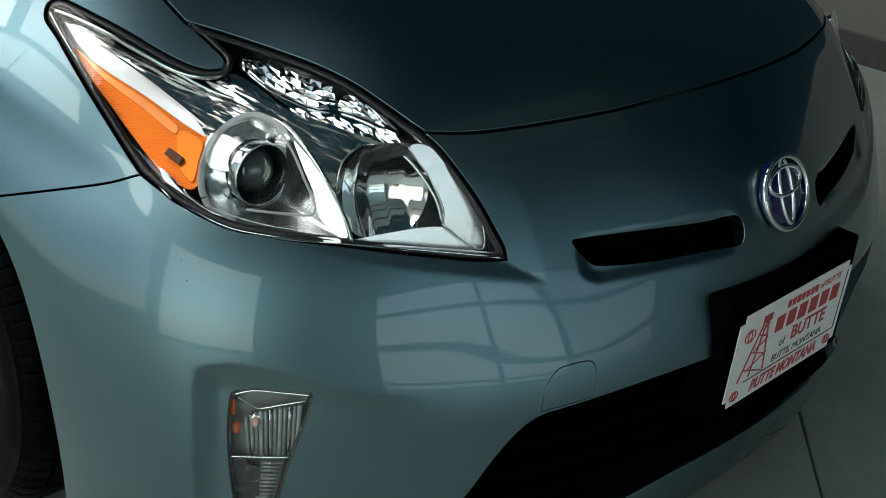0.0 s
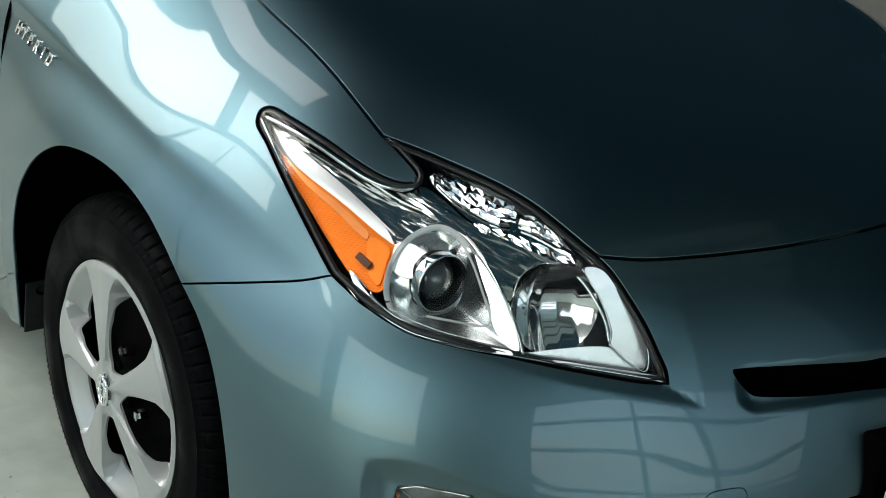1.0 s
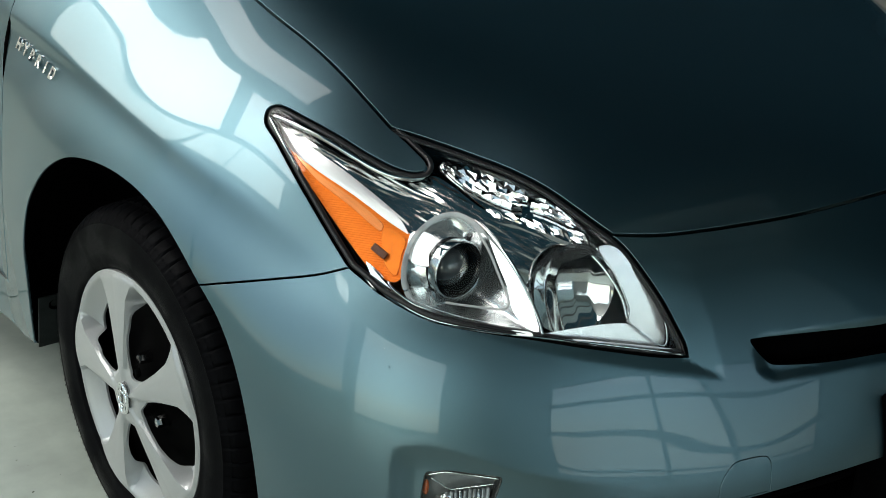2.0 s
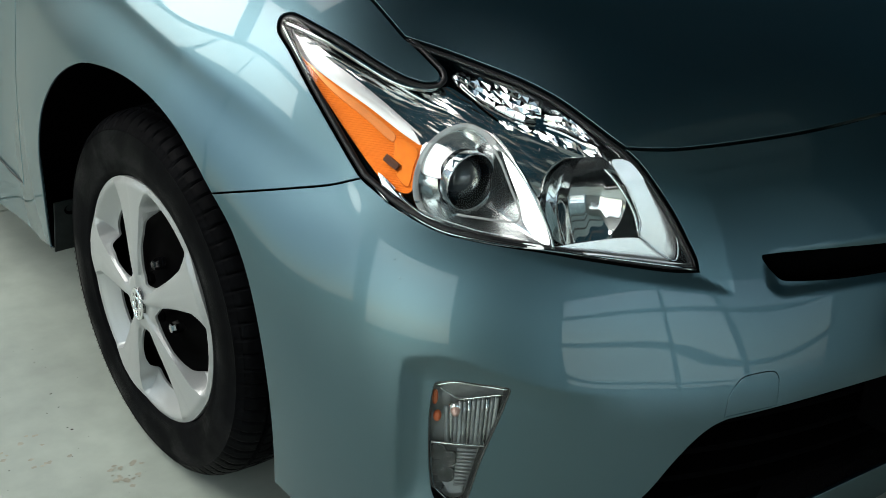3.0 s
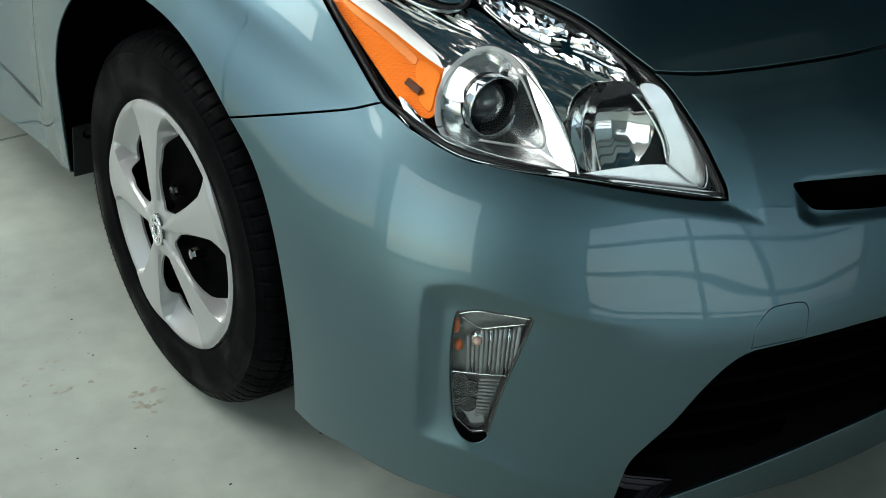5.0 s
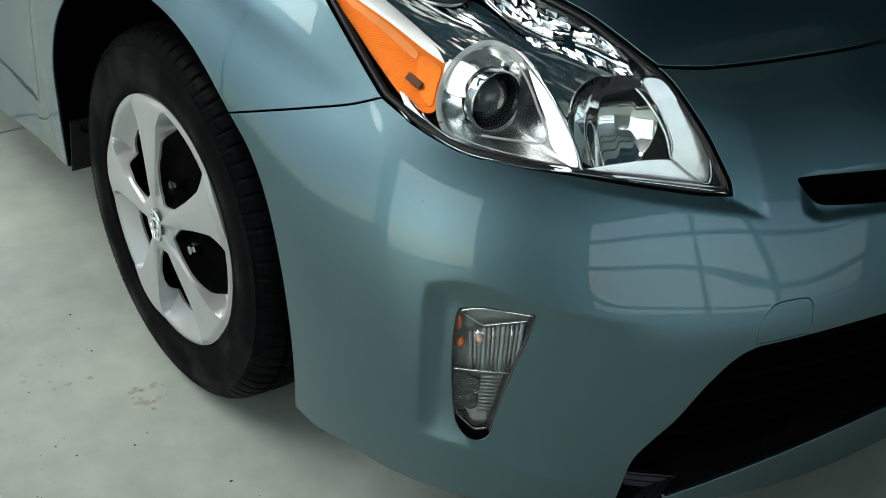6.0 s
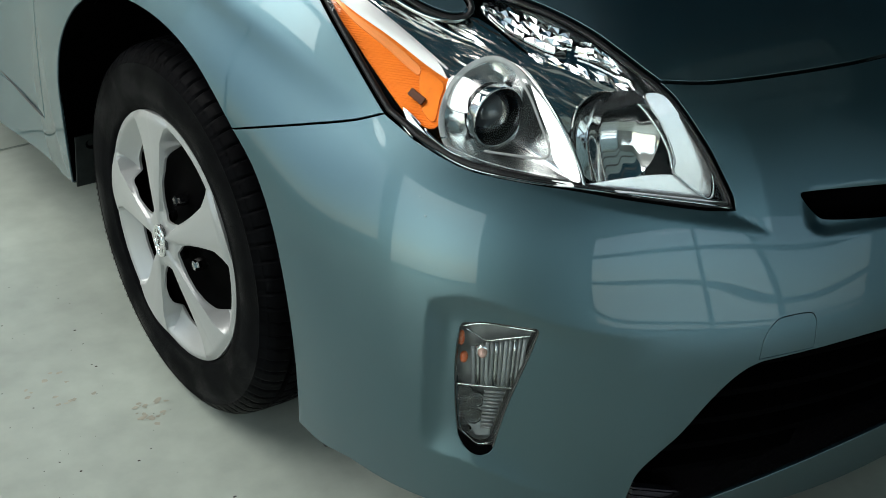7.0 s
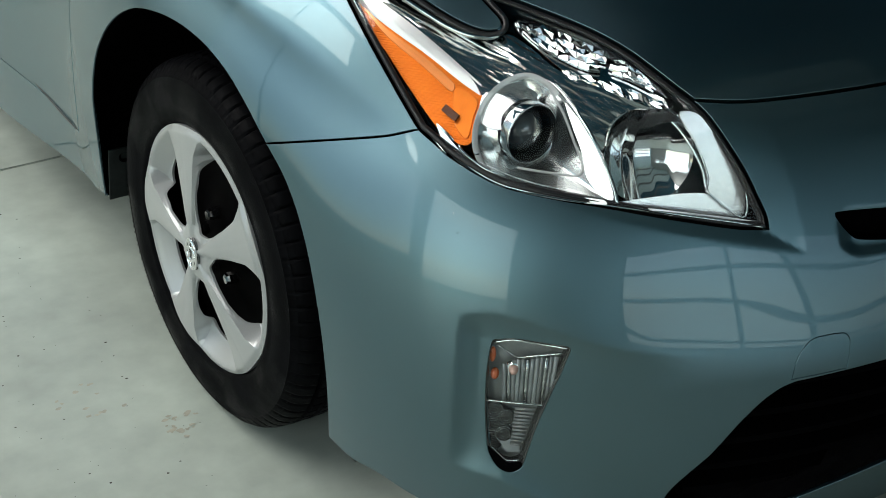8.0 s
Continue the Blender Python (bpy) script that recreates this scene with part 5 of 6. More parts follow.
def build_fog_lamp():
    axis = (-0.7, -0.7, 0.1)
    fog = panel("fog_lamp", ring(FOG, 0.005), FOG_GREY, car, axis, 0.010, 0.001, depth=0.002, offset=-0.030, label="clear corner marker lamp with amber bulb")
    band("housing_wall", ring(FOG, 0.005), FOG_DARK, fog, axis, 0.0005, -0.0022, -0.003, deep=0.024)
    lens = panel("lens", ring(FOG, 0.005), CLEAR, fog, axis, 0.010, 0.003, depth=0.003, offset=-0.003)
    lens.visible_shadow = False
    # fluted upper reflector
    rng = random.Random(8)
    for k, (p, q) in enumerate(zip(FOG_FLUTE_TOP, FOG_FLUTE_LOW)):
        p, q = Vector(p), Vector(q)
        v, f = tube([p.lerp(q, t) for t in (0, 0.25 + 0.1 * rng.random(), 0.6, 1)], 0.0026 + 0.0004 * rng.random())
        mesh_object("reflector_rib", v, f, (FOG_GREY, SMOKE, FOG_GREY, FOG_PLATE)[k % 4], fog)
    # stepped lower reflector
    for p, q in zip(FOG_STEP_A, FOG_STEP_B):
        v, f = tube([Vector(p), Vector(q)], 0.0019, sides=6)
        mesh_object("reflector_rib", v, f, FOG_GREY, fog)
    # cut cups of the lower lamp: fine rings
    for p in FOG_CUPS:
        v, f = lathe([(0.0001, -0.004), (0.002, -0.0015), (0.0034, -0.004), (0.005, -0.001), (0.0064, -0.0035), (0.008, -0.0002), (0.0096, -0.003), (0.0112, 0.0008), (0.0128, -0.003)], p, (-0.6, -0.78, 0.1), 20)
        mesh_object("led_cup", v, f, FOG_DARK, fog, None, False)
        turn = Vector((-0.6, -0.78, 0.1)).to_track_quat("Z", "Y").to_matrix()
        for r in (0.0046, 0.0080, 0.0114):
            v, f = tube([Vector(p) + turn @ Vector((r * math.cos(a), r * math.sin(a), 0.001)) for a in np.linspace(0, 2 * math.pi, 20, endpoint=False)], 0.0004, True, 5)
            mesh_object("cup_ring", v, f, SMOKE, fog)
    for p, size in zip([(-0.745, -0.6158, 0.4332), (-0.7434, -0.6213, 0.4052)], ((0.0045, 0.0045, 0.012), (0.0060, 0.0055, 0.009))):
        bm = bmesh.new()
        bmesh.ops.create_uvsphere(bm, u_segments=16, v_segments=10, radius=1)
        bmesh.ops.transform(bm, matrix=Matrix.Translation(p) @ Matrix.Diagonal((*size, 1)), verts=bm.verts)
        part("amber_bulb", bm, AMBER_GLOW, fog, smooth=True)
    bulb = (-0.7282, -0.6399, 0.4186)
    v, f = lathe([(0.0001, 0.010), (0.004, 0.009), (0.0062, 0.004), (0.0062, -0.010)], bulb, (-0.6, -0.75, -0.1), 16)
    mesh_object("bulb", v, f, PINK_GLASS, fog)
    v, f = lathe([(0.0066, 0.001), (0.0074, 0.002), (0.0078, -0.008)], bulb, (-0.6, -0.75, -0.1), 16)
    mesh_object("bulb_collar", v, f, SATIN, fog)
    panel("lower_plate", chain([(-0.7476, -0.6407, 0.3024), (-0.7263, -0.6653, 0.3095)], [(-0.7263, -0.6653, 0.3095), (-0.7254, -0.6661, 0.2825)], [(-0.7254, -0.6661, 0.2825), (-0.738, -0.6529, 0.2792)], [(-0.738, -0.6529, 0.2792), (-0.7476, -0.6407, 0.3024)], step=0.004), FOG_PLATE, fog, axis, 0.008, 0.0, depth=0.003, offset=-0.020)
    # near-black crescent: the housing's dark bottom edge and the pocket's shadow in one
    panel("lower_trim", ring([(-0.7561, -0.6297, 0.2978), (-0.7509, -0.6359, 0.293), (-0.7437, -0.6449, 0.2842), (-0.7372, -0.6548, 0.2763), (-0.7245, -0.6678, 0.2794), (-0.7243, -0.6709, 0.2717), (-0.7368, -0.662, 0.2615), (-0.7484, -0.6451, 0.2679), (-0.754, -0.6319, 0.2848)], 0.004), DUCT, fog, axis, 0.008, 0.0, depth=0.002, offset=-0.001)
    for pts, r in (([(-0.7462, -0.629, 0.2901), (-0.7399, -0.6378, 0.2815), (-0.7336, -0.648, 0.2739), (-0.7273, -0.6547, 0.2747), (-0.7208, -0.661, 0.277)], 0.0010), ([(-0.7548, -0.6226, 0.3674), (-0.7317, -0.6496, 0.3703), (-0.7049, -0.6776, 0.3732)], 0.0011), ([(-0.7479, -0.6208, 0.4558), (-0.7309, -0.6384, 0.4631), (-0.7061, -0.6654, 0.4633), (-0.6851, -0.6898, 0.4635)], 0.0015), ([(-0.7427, -0.6218, 0.45), (-0.7349, -0.6316, 0.4439), (-0.7256, -0.6429, 0.4373), (-0.7061, -0.6621, 0.4438), (-0.686, -0.6825, 0.4517)], 0.0010)):
        v, f = tube(spline(pts, 0.004), r)
        mesh_object("trim_line", v, f, CHROME, fog)
    mirrored(fog, car)


build_fog_lamp()

# ---- wheels ----
HUB_Z, COVER_R = 0.312, 0.211


def tyre_mesh():
    half = [(0.206, 0.080), (0.214, 0.092), (0.222, 0.0955), (0.226, 0.0945), (0.240, 0.0985), (0.256, 0.0995), (0.272, 0.098), (0.284, 0.0945), (0.2865, 0.0950), (0.294, 0.0905), (0.303, 0.0830), (0.309, 0.0745), (0.3125, 0.064), (0.3135, 0.056), (0.306, 0.0545), (0.306, 0.047), (0.3145, 0.0455), (0.3155, 0.028), (0.308, 0.0265), (0.308, 0.019), (0.316, 0.0175), (0.3165, 0.0)]
    prof = half + [(r, -x) for r, x in reversed(half[:-1])]
    pitch, fine = 76, 8
    n = pitch * fine
    verts, faces = [], []
    for i, (r, x) in enumerate(prof):
        for k in range(n):
            rr = r
            ph = (k + (4 if abs(x) < 0.05 else 0)) % fine
            if r > 0.300 and abs(x) > 0.057 and ph == 0:
                rr = r - 0.0040
            elif r > 0.292 and abs(x) > 0.08 and ph == 0:
                rr = r - 0.003
            elif r > 0.312 and abs(x) < 0.05 and ph == 0:
                rr = r - 0.004
            a = 2 * math.pi * k / n
            z = rr * math.sin(a)
            if z < -HUB_Z + 0.0005:
                z = -HUB_Z + 0.0005
            verts.append((-x, -rr * math.cos(a), z))
    for i in range(len(prof) - 1):
        for k in range(n):
            a, b = i * n + k, i * n + (k + 1) % n
            faces.append((a, b, b + n, a + n))
    return verts, faces


# half width of a pocket at each radius, degrees; its trailing side is narrower by LEAN
EDGE_R, EDGE_A, LEAN = (0.05, 0.10, 0.17, 0.211), (26.2, 27.0, 25.6, 20.0), 1.11


def cover_mesh():
    """The wheel cover: five blade spokes, pockets that sink from the rim to deep windows."""
    from mathutils.geometry import delaunay_2d_cdt

    n = 150
    rim = np.array([(COVER_R * math.cos(2 * math.pi * k / n), COVER_R * math.sin(2 * math.pi * k / n)) for k in range(n)])
    shape = [(-13, .053), (-20, .066), (-22.6, .095), (-22.8, .135), (-21, .158), (-13, .167), (0, .170), (14, .169), (22, .164), (25, .148), (25.4, .115), (24.6, .085), (21, .063), (10, .051), (0, .047)]
    holes = []
    for k in range(5):
        c = 66 + 72 * k
        holes.append(ring([(r * math.cos(radians(c + a)), r * math.sin(radians(c + a)), 0) for a, r in shape], 0.004)[:, :2])

    def height(p):
        r, a = np.hypot(p[:, 0], p[:, 1]), np.degrees(np.arctan2(p[:, 1], p[:, 0]))
        off = (a - 66 + 36) % 72 - 36
        off = np.where(off < 0, off * LEAN, off)
        face = 0.010 * (1 - step_up(r, 0.02, 0.20)) + 0.004 * np.cos(np.clip((np.abs(off) - 36) / 14, -1, 1) * math.pi / 2)
        edge = np.interp(r, EDGE_R, EDGE_A)
        pocket = step_up(edge - np.abs(off), 0.0, 2.2) * step_up(r, 0.040, 0.055)
        depth = 0.027 * step_up(r, 0.100, 0.158) * (1 - step_up(r, 0.160, 0.2085)) + 0.004 * (1 - step_up(r, 0.190, 0.2085))
        roll = 0.006 * step_up(r, 0.196, 0.211) ** 2
        return face - pocket * depth - roll

    cell = 0.0032
    g = np.arange(-COVER_R, COVER_R, cell)
    grid = np.stack(np.meshgrid(g, g), -1).reshape(-1, 2)
    grid = grid[np.hypot(*grid.T) < COVER_R - 0.6 * cell]
    for h in holes:
        grid = grid[~inside(grid, h)]
    edge = np.vstack([rim] + holes)
    far = np.concatenate([np.sqrt(((grid[i : i + 3000, None] - edge[None]) ** 2).sum(2)).min(1) > 0.5 * cell for i in range(0, len(grid), 3000)])
    grid = grid[far]
    lines = []
    for k in range(5):
        for sign in (-1, 1):
            for inset in (0.0, 2.2):
                rs = np.arange(0.054, 0.2085, 0.003)
                at = np.radians(66 + 72 * k + sign * (np.interp(rs, EDGE_R, EDGE_A) - inset) / (LEAN if sign < 0 else 1))
                lines.append(np.c_[rs * np.cos(at), rs * np.sin(at)])
    every = np.vstack(lines)
    near = np.concatenate([np.sqrt(((grid[i : i + 3000, None] - every[None]) ** 2).sum(2)).min(1) > 0.0016 for i in range(0, len(grid), 3000)])
    grid = grid[near]
    for h in holes:
        lines = [q[~inside(q, h)] for q in lines]
    links, base = [], 0
    for q in [rim] + holes:
        links += [(base + k, base + (k + 1) % len(q)) for k in range(len(q))]
        base += len(q)
    for q in lines:
        links += [(base + k, base + k + 1) for k in range(len(q) - 1) if np.linalg.norm(q[k] - q[k + 1]) < 0.006]
        base += len(q)
    flat, _, faces, *_ = delaunay_2d_cdt([Vector(v) for v in np.vstack([edge] + lines + [grid])], links, [], 0, 1e-7, False)
    flat = np.array([tuple(v) for v in flat])
    faces = np.array([tuple(f) for f in faces if len(f) == 3])
    mid = flat[faces].mean(1)
    ok = np.ones(len(faces), bool)
    for h in holes:
        ok &= ~inside(mid, h)
    faces = [tuple(f) for f in faces[ok]]
    z = height(flat)
    verts = np.c_[-z, -flat[:, 0], flat[:, 1]]
    for q, inward in [(rim, 0)] + [(h, 1) for h in holes]:
        b, k = len(verts), len(q)
        zq = height(q)
        verts = np.vstack([verts, np.c_[-zq, -q[:, 0], q[:, 1]], np.c_[-zq + (0.004 if inward else 0.016), -q[:, 0], q[:, 1]]])
        for i in range(k):
            j = (i + 1) % k
            f = (b + i, b + k + i, b + k + j, b + j)
            faces.append(f)
    return verts, faces


def build_wheels():
    v, f = lathe([(0.0001, 0.055), (0.06, 0.055), (0.075, 0.045), (0.12, 0.032), (0.150, 0.046), (0.182, 0.046), (0.195, 0.078), (0.208, 0.090), (0.209, 0.080), (0.198, -0.02), (0.198, -0.09)], (0, 0, 0), (-1, 0, 0), 64)
    wheel = mesh_object("wheel", v, f, BLACK_STEEL, car, label="silver five-spoke cover on a black steel wheel")
    v, f = tyre_mesh()
    mesh_object("tyre", v, f, TYRE, wheel)
    verts, faces = [], []
    for r, x in ((0.2895, 0.0940), (0.2985, 0.0875)):
        for k in range(150):
            a0, a1 = 2 * math.pi * k / 150, 2 * math.pi * (k + 0.55) / 150
            base = len(verts)
            for rr, xx in ((r - 0.0012, x + 0.0012), (r + 0.0012, x - 0.0004)):
                for a in (a0, a1):
                    if rr * math.sin(a) < -HUB_Z + 0.02:
                        a = -math.pi / 2
                    verts.append((-xx - 0.0006, -rr * math.cos(a), rr * math.sin(a)))
            faces.append((base, base + 1, base + 3, base + 2))
    mesh_object("shoulder_pattern", verts, faces, TYRE, wheel, None, False)
    v, f = cover_mesh()
    cover = mesh_object("wheel_cover", v, f, SILVER, wheel, label="silver plastic wheel cover")
    bm = bmesh.new()
    bm.from_mesh(cover.data)
    bmesh.ops.remove_doubles(bm, verts=bm.verts, dist=0.0003)
    bm.to_mesh(cover.data)
    bm.free()
    cover.data.transform(Matrix.Translation((-0.097, 0, 0)))
    bm = bmesh.new()
    bmesh.ops.create_uvsphere(bm, u_segments=32, v_segments=12, radius=1)
    bmesh.ops.transform(bm, matrix=Matrix.Translation((-0.108, 0, 0)) @ Matrix.Diagonal((0.004, 0.020, 0.030, 1)), verts=bm.verts)
    part("centre_badge", bm, FOG_DARK, wheel, smooth=True)
    for ry, rz in ((0.017, 0.027), (0.008, 0.026), (0.016, 0.011)):
        v, f = tube([(-0.1125, ry * math.cos(a), rz * math.sin(a)) for a in np.linspace(0, 2 * math.pi, 28, endpoint=False)], 0.0024, True, 8)
        mesh_object("badge_ring", v, f, SATIN, wheel)
    for k in range(5):
        a = radians(30 + 72 * k)
        v, f = lathe([(0.0001, 0.020), (0.007, 0.019), (0.010, 0.012), (0.0105, 0.0), (0.0105, -0.01)], (-0.058, -0.057 * math.cos(a), 0.057 * math.sin(a)), (-1, 0, 0), 6)
        mesh_object("wheel_nut", v, f, GLOSS_BLACK if k % 2 else SMOKE, wheel, None, False)
    for ob in wheel.children:
        ob.data.set_sharp_from_angle(angle=radians(38))
    wheel.location = (-0.763, 0, HUB_Z)
    for x, y in ((0.763, 0), (-0.763, 2.70), (0.763, 2.70)):
        twin = copy_thing(wheel, pose(x, y, HUB_Z, 0, 0, 180 if x > 0 else 0))
        twin.parent = car
    # liners between the arches and the housings, dark tubes added as shade in the door gaps
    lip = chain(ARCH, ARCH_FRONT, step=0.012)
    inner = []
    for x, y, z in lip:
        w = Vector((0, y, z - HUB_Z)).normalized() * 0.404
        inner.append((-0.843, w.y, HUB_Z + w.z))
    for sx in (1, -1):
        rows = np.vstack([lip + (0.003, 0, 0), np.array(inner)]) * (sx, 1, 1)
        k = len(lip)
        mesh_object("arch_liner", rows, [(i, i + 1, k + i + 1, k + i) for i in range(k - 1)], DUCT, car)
        for line in (DOOR_GAP, [(-.855, .509, .315), (-.856, .7, .325), (-.858, .9, .33), (-.858, 1.18, .33)]):
            v, f = tube([(sx * (x + 0.009), y, z) for x, y, z in spline(line, 0.02)], 0.0062)
            mesh_object("door_seal", v, f, DUCT, car)
    # wheel housings, near-black like the liners so that the colour holds the arch's shade
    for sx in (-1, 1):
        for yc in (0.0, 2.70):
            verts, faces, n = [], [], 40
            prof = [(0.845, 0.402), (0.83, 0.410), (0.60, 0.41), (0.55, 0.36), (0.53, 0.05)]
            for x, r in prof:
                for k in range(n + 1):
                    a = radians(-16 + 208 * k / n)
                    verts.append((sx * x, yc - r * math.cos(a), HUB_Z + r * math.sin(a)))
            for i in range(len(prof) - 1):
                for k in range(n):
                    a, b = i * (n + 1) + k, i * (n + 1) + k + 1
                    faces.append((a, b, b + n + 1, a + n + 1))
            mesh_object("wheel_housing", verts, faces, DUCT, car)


build_wheels()

# ---- badges and plate ----


def lettering(name, text, size, m, mat, parent, deep=0.0006, shear=0.0, wide=1.0, bold=0.0):
    cu = bpy.data.curves.new(name, "FONT")
    cu.body, cu.size, cu.extrude, cu.align_x, cu.align_y, cu.shear, cu.offset = text, size, deep, "CENTER", "CENTER", shear, bold
    tmp = new(name + "_curve", cu)
    me = bpy.data.meshes.new_from_object(tmp.evaluated_get(bpy.context.evaluated_depsgraph_get()))
    bpy.data.objects.remove(tmp)
    bpy.data.curves.remove(cu)
    me.transform(m @ Matrix.Diagonal((wide, 1, 1, 1)))
    me.materials.clear()
    me.materials.append(mat)
    ob = new(name, me)
    ob.parent = parent
    return ob


def build_badges():
    # nose emblem: chrome ovals on a blue ground
    m = Matrix.Translation((0, -.902, .632)) @ Matrix.Rotation(radians(90 - 22), 4, "X")
    v, f = lathe([(0.0001, 0.006), (0.6, 0.0055), (0.95, 0.003), (1.0, -0.012)], (0, 0, 0), (0, 0, 1), 64)
    v = [m @ Vector((p.x * 0.057, p.y * 0.052, p.z)) for p in v]
    emblem = mesh_object("nose_emblem", v, f, BLUE, car, label="chrome ovals on a blue ground")
    for cx, cy, rx, ry, r in ((0, 0, 0.055, 0.052, 0.0042), (0, 0.018, 0.040, 0.020, 0.0036), (0, 0.002, 0.015, 0.046, 0.0036)):
        line = [m @ Vector((cx + rx * math.cos(a), cy + ry * math.sin(a), 0.005)) for a in np.linspace(0, 2 * math.pi, 56, endpoint=False)]
        v, f = tube(line, r, True, 10)
        mesh_object("chrome_oval", v, f, CHROME, emblem)
    # side badge
    for k, ch in enumerate("HYBRID"):
        y = 0.425 - 0.029 * k
        c = Chart(SIDE_AXIS)
        q = c.flat(np.array([(-.845, y, .793 + 0.004 * (2.5 - k))]))
        place, n = Vector(c.skin(q)[0]), Vector(c.normal(q)[0])
        along = Vector((0, -1, -0.10))
        along = (along - n * along.dot(n)).normalized()
        m = Matrix.Translation(place + n * 0.0015) @ Matrix((along, n.cross(along), n)).transposed().to_4x4()
        lettering("badge_letter", ch, 0.029, m, STREAK, car, 0.003, 0.25, 0.95, bold=0.0013)
    # bracket and show plate
    bm = bmesh.new()
    box(bm, -0.178, -0.952, 0.345, 0.178, -0.90, 0.535, 0.006)
    bracket = part("plate_bracket", bm, DUCT, car, "black plastic plate bracket")
    tilt = Matrix.Translation((0, -.958, .430)) @ Matrix.Rotation(radians(90 + 2), 4, "X")
    bm = bmesh.new()
    box(bm, -0.1525, -0.076, -0.001, 0.1525, 0.076, 0.001)
    es = [e for e in bm.edges if abs(e.verts[0].co.z - e.verts[1].co.z) > 0.001]
    bmesh.ops.bevel(bm, geom=es, offset=0.012, segments=4, affect="EDGES")
    bmesh.ops.transform(bm, matrix=tilt, verts=bm.verts)
    plate = part("show_plate", bm, PLATE_W, car, "white dealer show plate with red print and a mine headframe")

    def at(x, y, z=0.0012):
        return tilt @ Matrix.Translation((x, y, z))

    def bar(name, x0, y0, x1, y1, mat, turn=0.0, h=0.0006):
        b = bmesh.new()
        box(b, -(x1 - x0) / 2, -(y1 - y0) / 2, -h, (x1 - x0) / 2, (y1 - y0) / 2, h)
        bmesh.ops.transform(b, matrix=at((x0 + x1) / 2, (y0 + y1) / 2) @ Matrix.Rotation(turn, 4, "Z"), verts=b.verts)
        return part(name, b, mat, plate)

    for k in range(6):
        bar("print_bar", -0.052 + 0.031 * k, 0.018, -0.052 + 0.031 * k + 0.022, 0.044, PLATE_R)
    for k in range(7):
        bar("print_bar", -0.030 + 0.0125 * k, 0.052, -0.030 + 0.0125 * k + 0.009, 0.064, PLATE_R)
    lettering("print", "of BUTTE", 0.015, at(0.090, 0.058), PLATE_R, plate, 0.0004, 0.2)
    lettering("print", "of", 0.020, at(-0.020, -0.008), PLATE_K, plate, 0.0004)
    lettering("print", "BUTTE", 0.033, at(0.052, -0.003), PLATE_R, plate, 0.0004, bold=0.0006)
    lettering("print", "BUTTE, MONTANA", 0.0165, at(0.030, -0.031), PLATE_K, plate, 0.0004, 0.15)
    lettering("print", "BUTTE MONTANA", 0.026, at(0.005, -0.060), PLATE_R, plate, 0.0004, 0.25, 0.85, bold=0.0008)
    bar("print_bar", -0.11, -0.0435, 0.142, -0.0420, PLATE_K)
    bar("print_bar", 0.1405, -0.042, 0.1425, 0.060, PLATE_K)
    # headframe drawing and round marks
    for x0, y0, x1, y1 in ((-0.128, -0.038, -0.088, 0.050), (-0.062, -0.038, -0.078, 0.050), (-0.100, -0.038, -0.082, 0.050)):
        d = Vector((x1 - x0, y1 - y0))
        bar("print_bar", (x0 + x1) / 2 - d.length / 2, (y0 + y1) / 2 - 0.0016, (x0 + x1) / 2 + d.length / 2, (y0 + y1) / 2 + 0.0016, PLATE_R, math.atan2(d.y, d.x))
    for k in range(6):
        y = -0.030 + 0.014 * k
        w = 0.030 - 0.0042 * k
        bar("print_bar", -0.090 + 0.0018 * k - w, y - 0.001, -0.090 + 0.0018 * k + w, y + 0.001, PLATE_R, 0.35 if k % 2 else -0.35)
    bar("print_bar", -0.092, 0.048, -0.070, 0.060, PLATE_R)
    for x, y, r in ((-0.122, 0.038, 0.013), (-0.128, -0.060, 0.010), (0.128, -0.058, 0.010)):
        for sx, sy in ((1, 0.75), (0.35, 0.7)):
            line = [at(0, 0) @ Vector((x + r * sx * math.cos(a), y + r * sy * math.sin(a), 0.0004)) for a in np.linspace(0, 2 * math.pi, 24, endpoint=False)]
            v, f = tube(line, 0.0009, True, 5)
            mesh_object("print_ring", v, f, PLATE_R, plate)
    # clip under the bumper's end, splash flap with a bolt behind the wheel
    bm = bmesh.new()
    box(bm, -0.842, -0.444, 0.174, -0.828, -0.434, 0.187, 0.002)
    part("bumper_clip", bm, BLACK, car)
    for sx in (1, -1):
        bm = bmesh.new()
        box(bm, min(-sx * 0.856, -sx * 0.70), 0.0, 0.0, max(-sx * 0.856, -sx * 0.70), 0.004, 0.108, 0.0015)
        bmesh.ops.transform(bm, matrix=Matrix.Translation((0, 0.384, 0.228)) @ Matrix.Rotation(radians(7), 4, "X"), verts=bm.verts)
        flap = part("splash_flap", bm, FLAP, car)
        v, f = lathe([(0.0001, -0.002), (0.006, 0.0), (0.0085, 0.003), (0.0105, 0.002), (0.011, -0.003)], (-sx * .826, .374, .316), (0, -1, 0.12), 14)
        mesh_object("liner_bolt", v, f, DUCT, flap)
        # dark tube laid along the door's groove in place of its shade
        v, f = tube([(-sx * (x - 0.0006), y, z) for x, y, z in spline([(.8555, .497, .3225), (.855, .53, .318), (.854, .60, .320), (.855, .70, .333), (.858, .85, .350), (.860, 1.1, .365)], 0.02)], 0.0026)
        mesh_object("door_groove", v, f, GROOVE, car)
    # two small plugs in the bumper's corner
    for p in ((-.775, -.551, .618), (-.778, -.567, .598)):
        c = Chart(NOSE_AXIS)
        q = c.flat(np.array([p]))
        place, n = c.skin(q)[0], c.normal(q)[0]
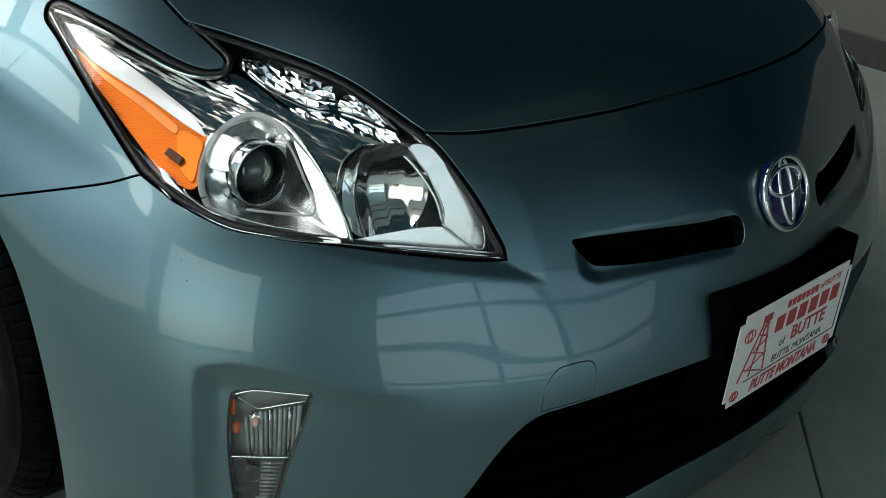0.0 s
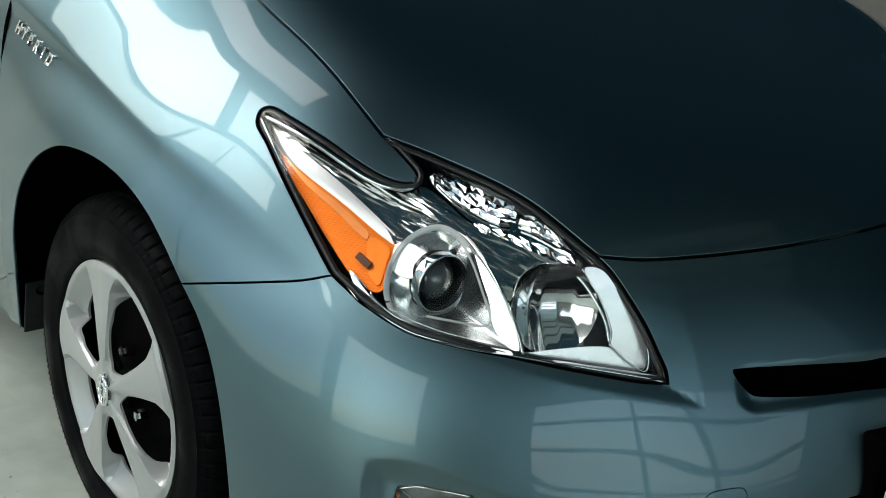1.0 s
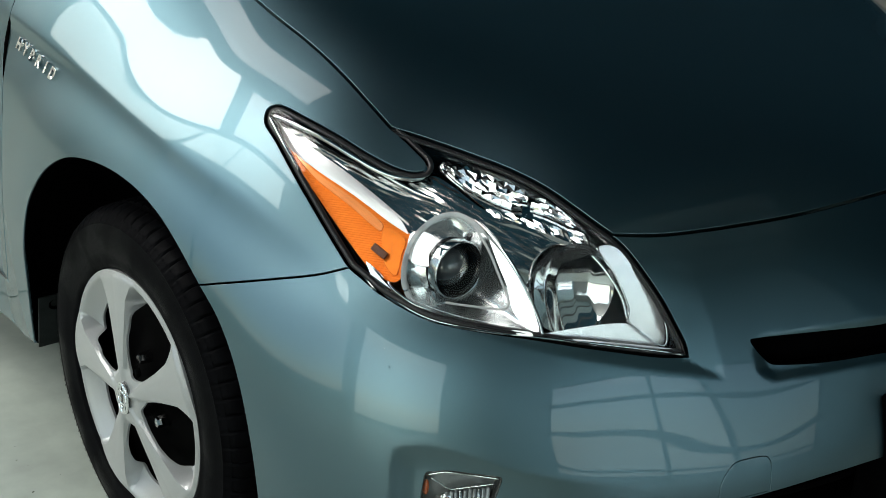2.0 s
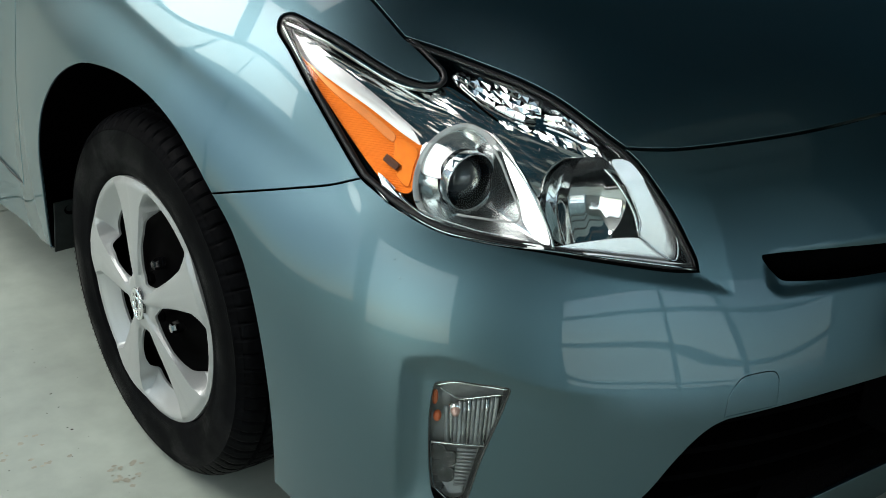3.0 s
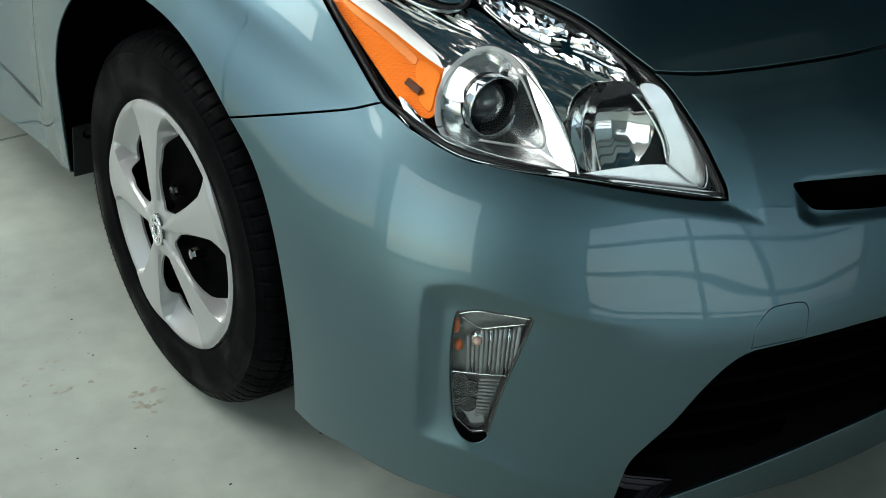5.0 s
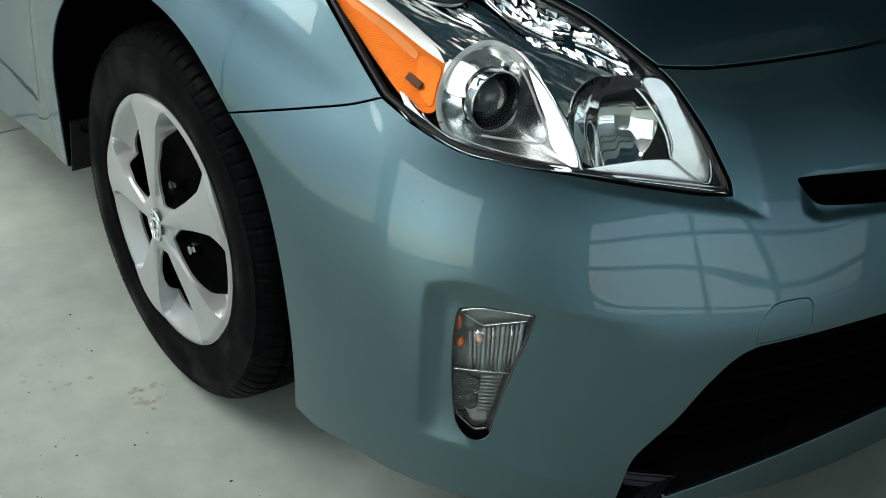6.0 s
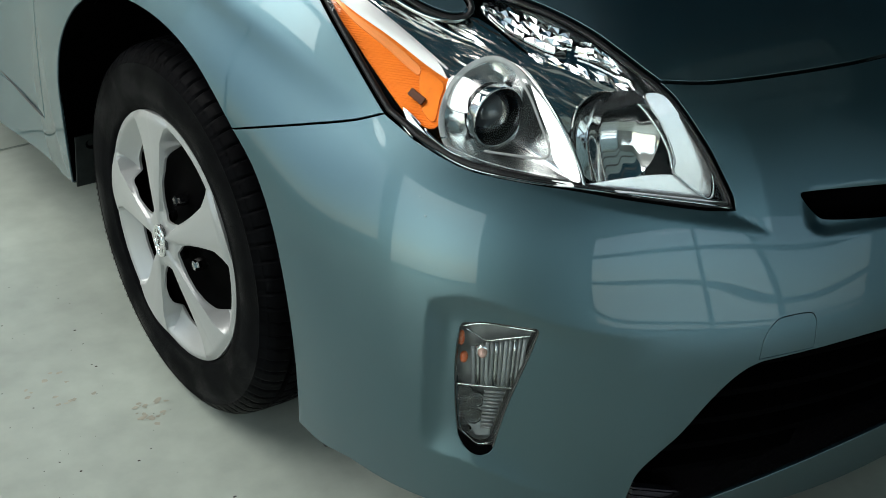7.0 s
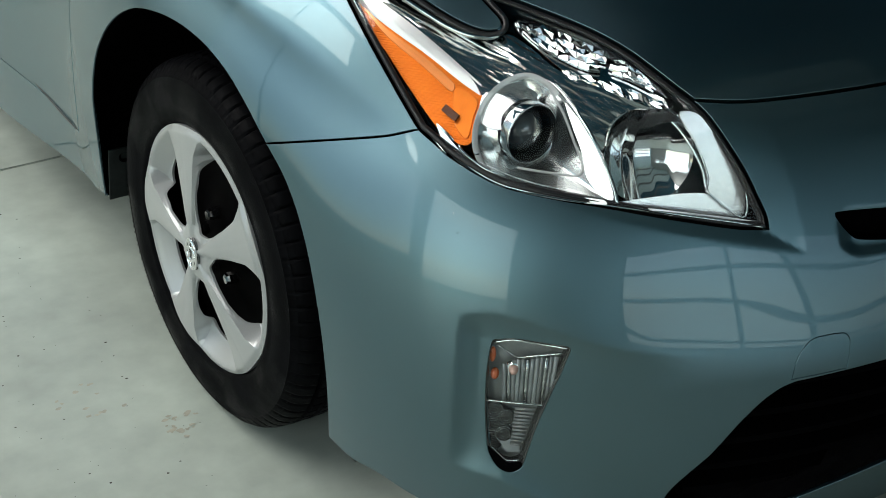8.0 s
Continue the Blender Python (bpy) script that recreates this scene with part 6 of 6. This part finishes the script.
        v, f = lathe([(0.0001, 0.0001), (0.0007, 0.0003), (0.0013, 0.0008), (0.0018, 0.0002), (0.0019, -0.002)], place, n, 14)
        mesh_object("screw_plug", v, f, PAINT, car)


build_badges()

# ---- the rest of the car ----


def build_cabin():
    def loft(name, rows, mat, close=False, label=""):
        verts = [p for row in rows for p in row]
        k = len(rows[0])
        faces = [(r * k + i, r * k + i + 1, (r + 1) * k + i + 1, (r + 1) * k + i) for r in range(len(rows) - 1) for i in range(k - 1)]
        ob = mesh_object(name, verts, [f[::-1] for f in faces], mat, car, label=label)
        mod = ob.modifiers.new("thick", "SOLIDIFY")
        mod.thickness = 0.006
        return ob

    def arc(y, z, half, drop, n=17):
        return [(x, y + 0.10 * (x / half) ** 2 * (1 if y < 1.5 else -1), z - drop * (abs(x) / half) ** 2.5) for x in np.linspace(-half, half, n)]

    loft("windshield", [arc(0.24 + 0.75 * s, 1.045 + 0.40 * s - 0.05 * s * (1 - s), 0.68 - 0.09 * s, 0.05) for s in np.linspace(0, 1, 9)], CAR_GLASS)
    loft("roof", [arc(0.99 + 2.0 * s, 1.445 + 0.05 * math.sin(math.pi * min(1, s * 1.2)) - 0.10 * s * s, 0.59, 0.05) for s in np.linspace(0, 1, 11)], PAINT)
    loft("rear_window", [arc(2.99 + 0.55 * s, 1.35 - 0.30 * s, 0.59 + 0.04 * s, 0.05) for s in np.linspace(0, 1, 7)], CAR_GLASS)
    loft("tailgate", [arc(3.54 + 0.02 * math.sin(3 * s), 1.05 - 0.75 * s, 0.64 + 0.10 * math.sin(math.pi * s), 0.03) for s in np.linspace(0, 1, 7)], PAINT)
    for sx in (-1, 1):
        def side(y, top, x_top):
            return [(sx * x, y, z) for x, z in ((0.846, 0.18), (0.862, 0.35), (0.872, 0.55), (0.845, 0.80), (0.79, 0.95), (x_top, top))]
        rows = [side(1.184 + (2.28 - 1.184) * s, 0.96, 0.785) for s in np.linspace(0, 1, 6)]
        ob = loft("rear_door", rows if sx > 0 else [r for r in rows[::-1]], PAINT)
        rows = []
        for s in np.linspace(0, 1, 15):
            y = 2.284 + 1.25 * s
            in_arch = abs(y - 2.70) < 0.40
            low = HUB_Z + math.sqrt(0.40**2 - (y - 2.70) ** 2) if in_arch else 0.20
            taper = 0.10 * s**2
            zs = [low + (0.97 + 0.08 * s - low) * q for q in np.linspace(0, 1, 8)]
            rows.append([(sx * (float(np.interp(z, (0.18, 0.35, 0.55, 0.8, 0.95, 1.06), (0.846, 0.862, 0.872, 0.845, 0.79, 0.74))) - taper), y, z) for z in zs])
        loft("quarter_panel", rows if sx > 0 else rows[::-1], PAINT)
        glass = [[(sx * (0.785 - 0.16 * t * 1.1), 0.55 + 2.6 * s + 0.42 * t * (1 - s) - 0.1 * t * s, 0.955 + (0.46 - 0.14 * s * s) * t * min(1, 0.15 + 3.2 * s)) for t in np.linspace(0, 1, 5)] for s in np.linspace(0, 1, 13)]
        loft("side_window", glass if sx > 0 else glass[::-1], CAR_GLASS)
    bm = bmesh.new()
    box(bm, -0.56, -0.55, 0.16, 0.56, 3.4, 0.22, 0.02)
    part("underbody", bm, BLACK, car)


build_cabin()
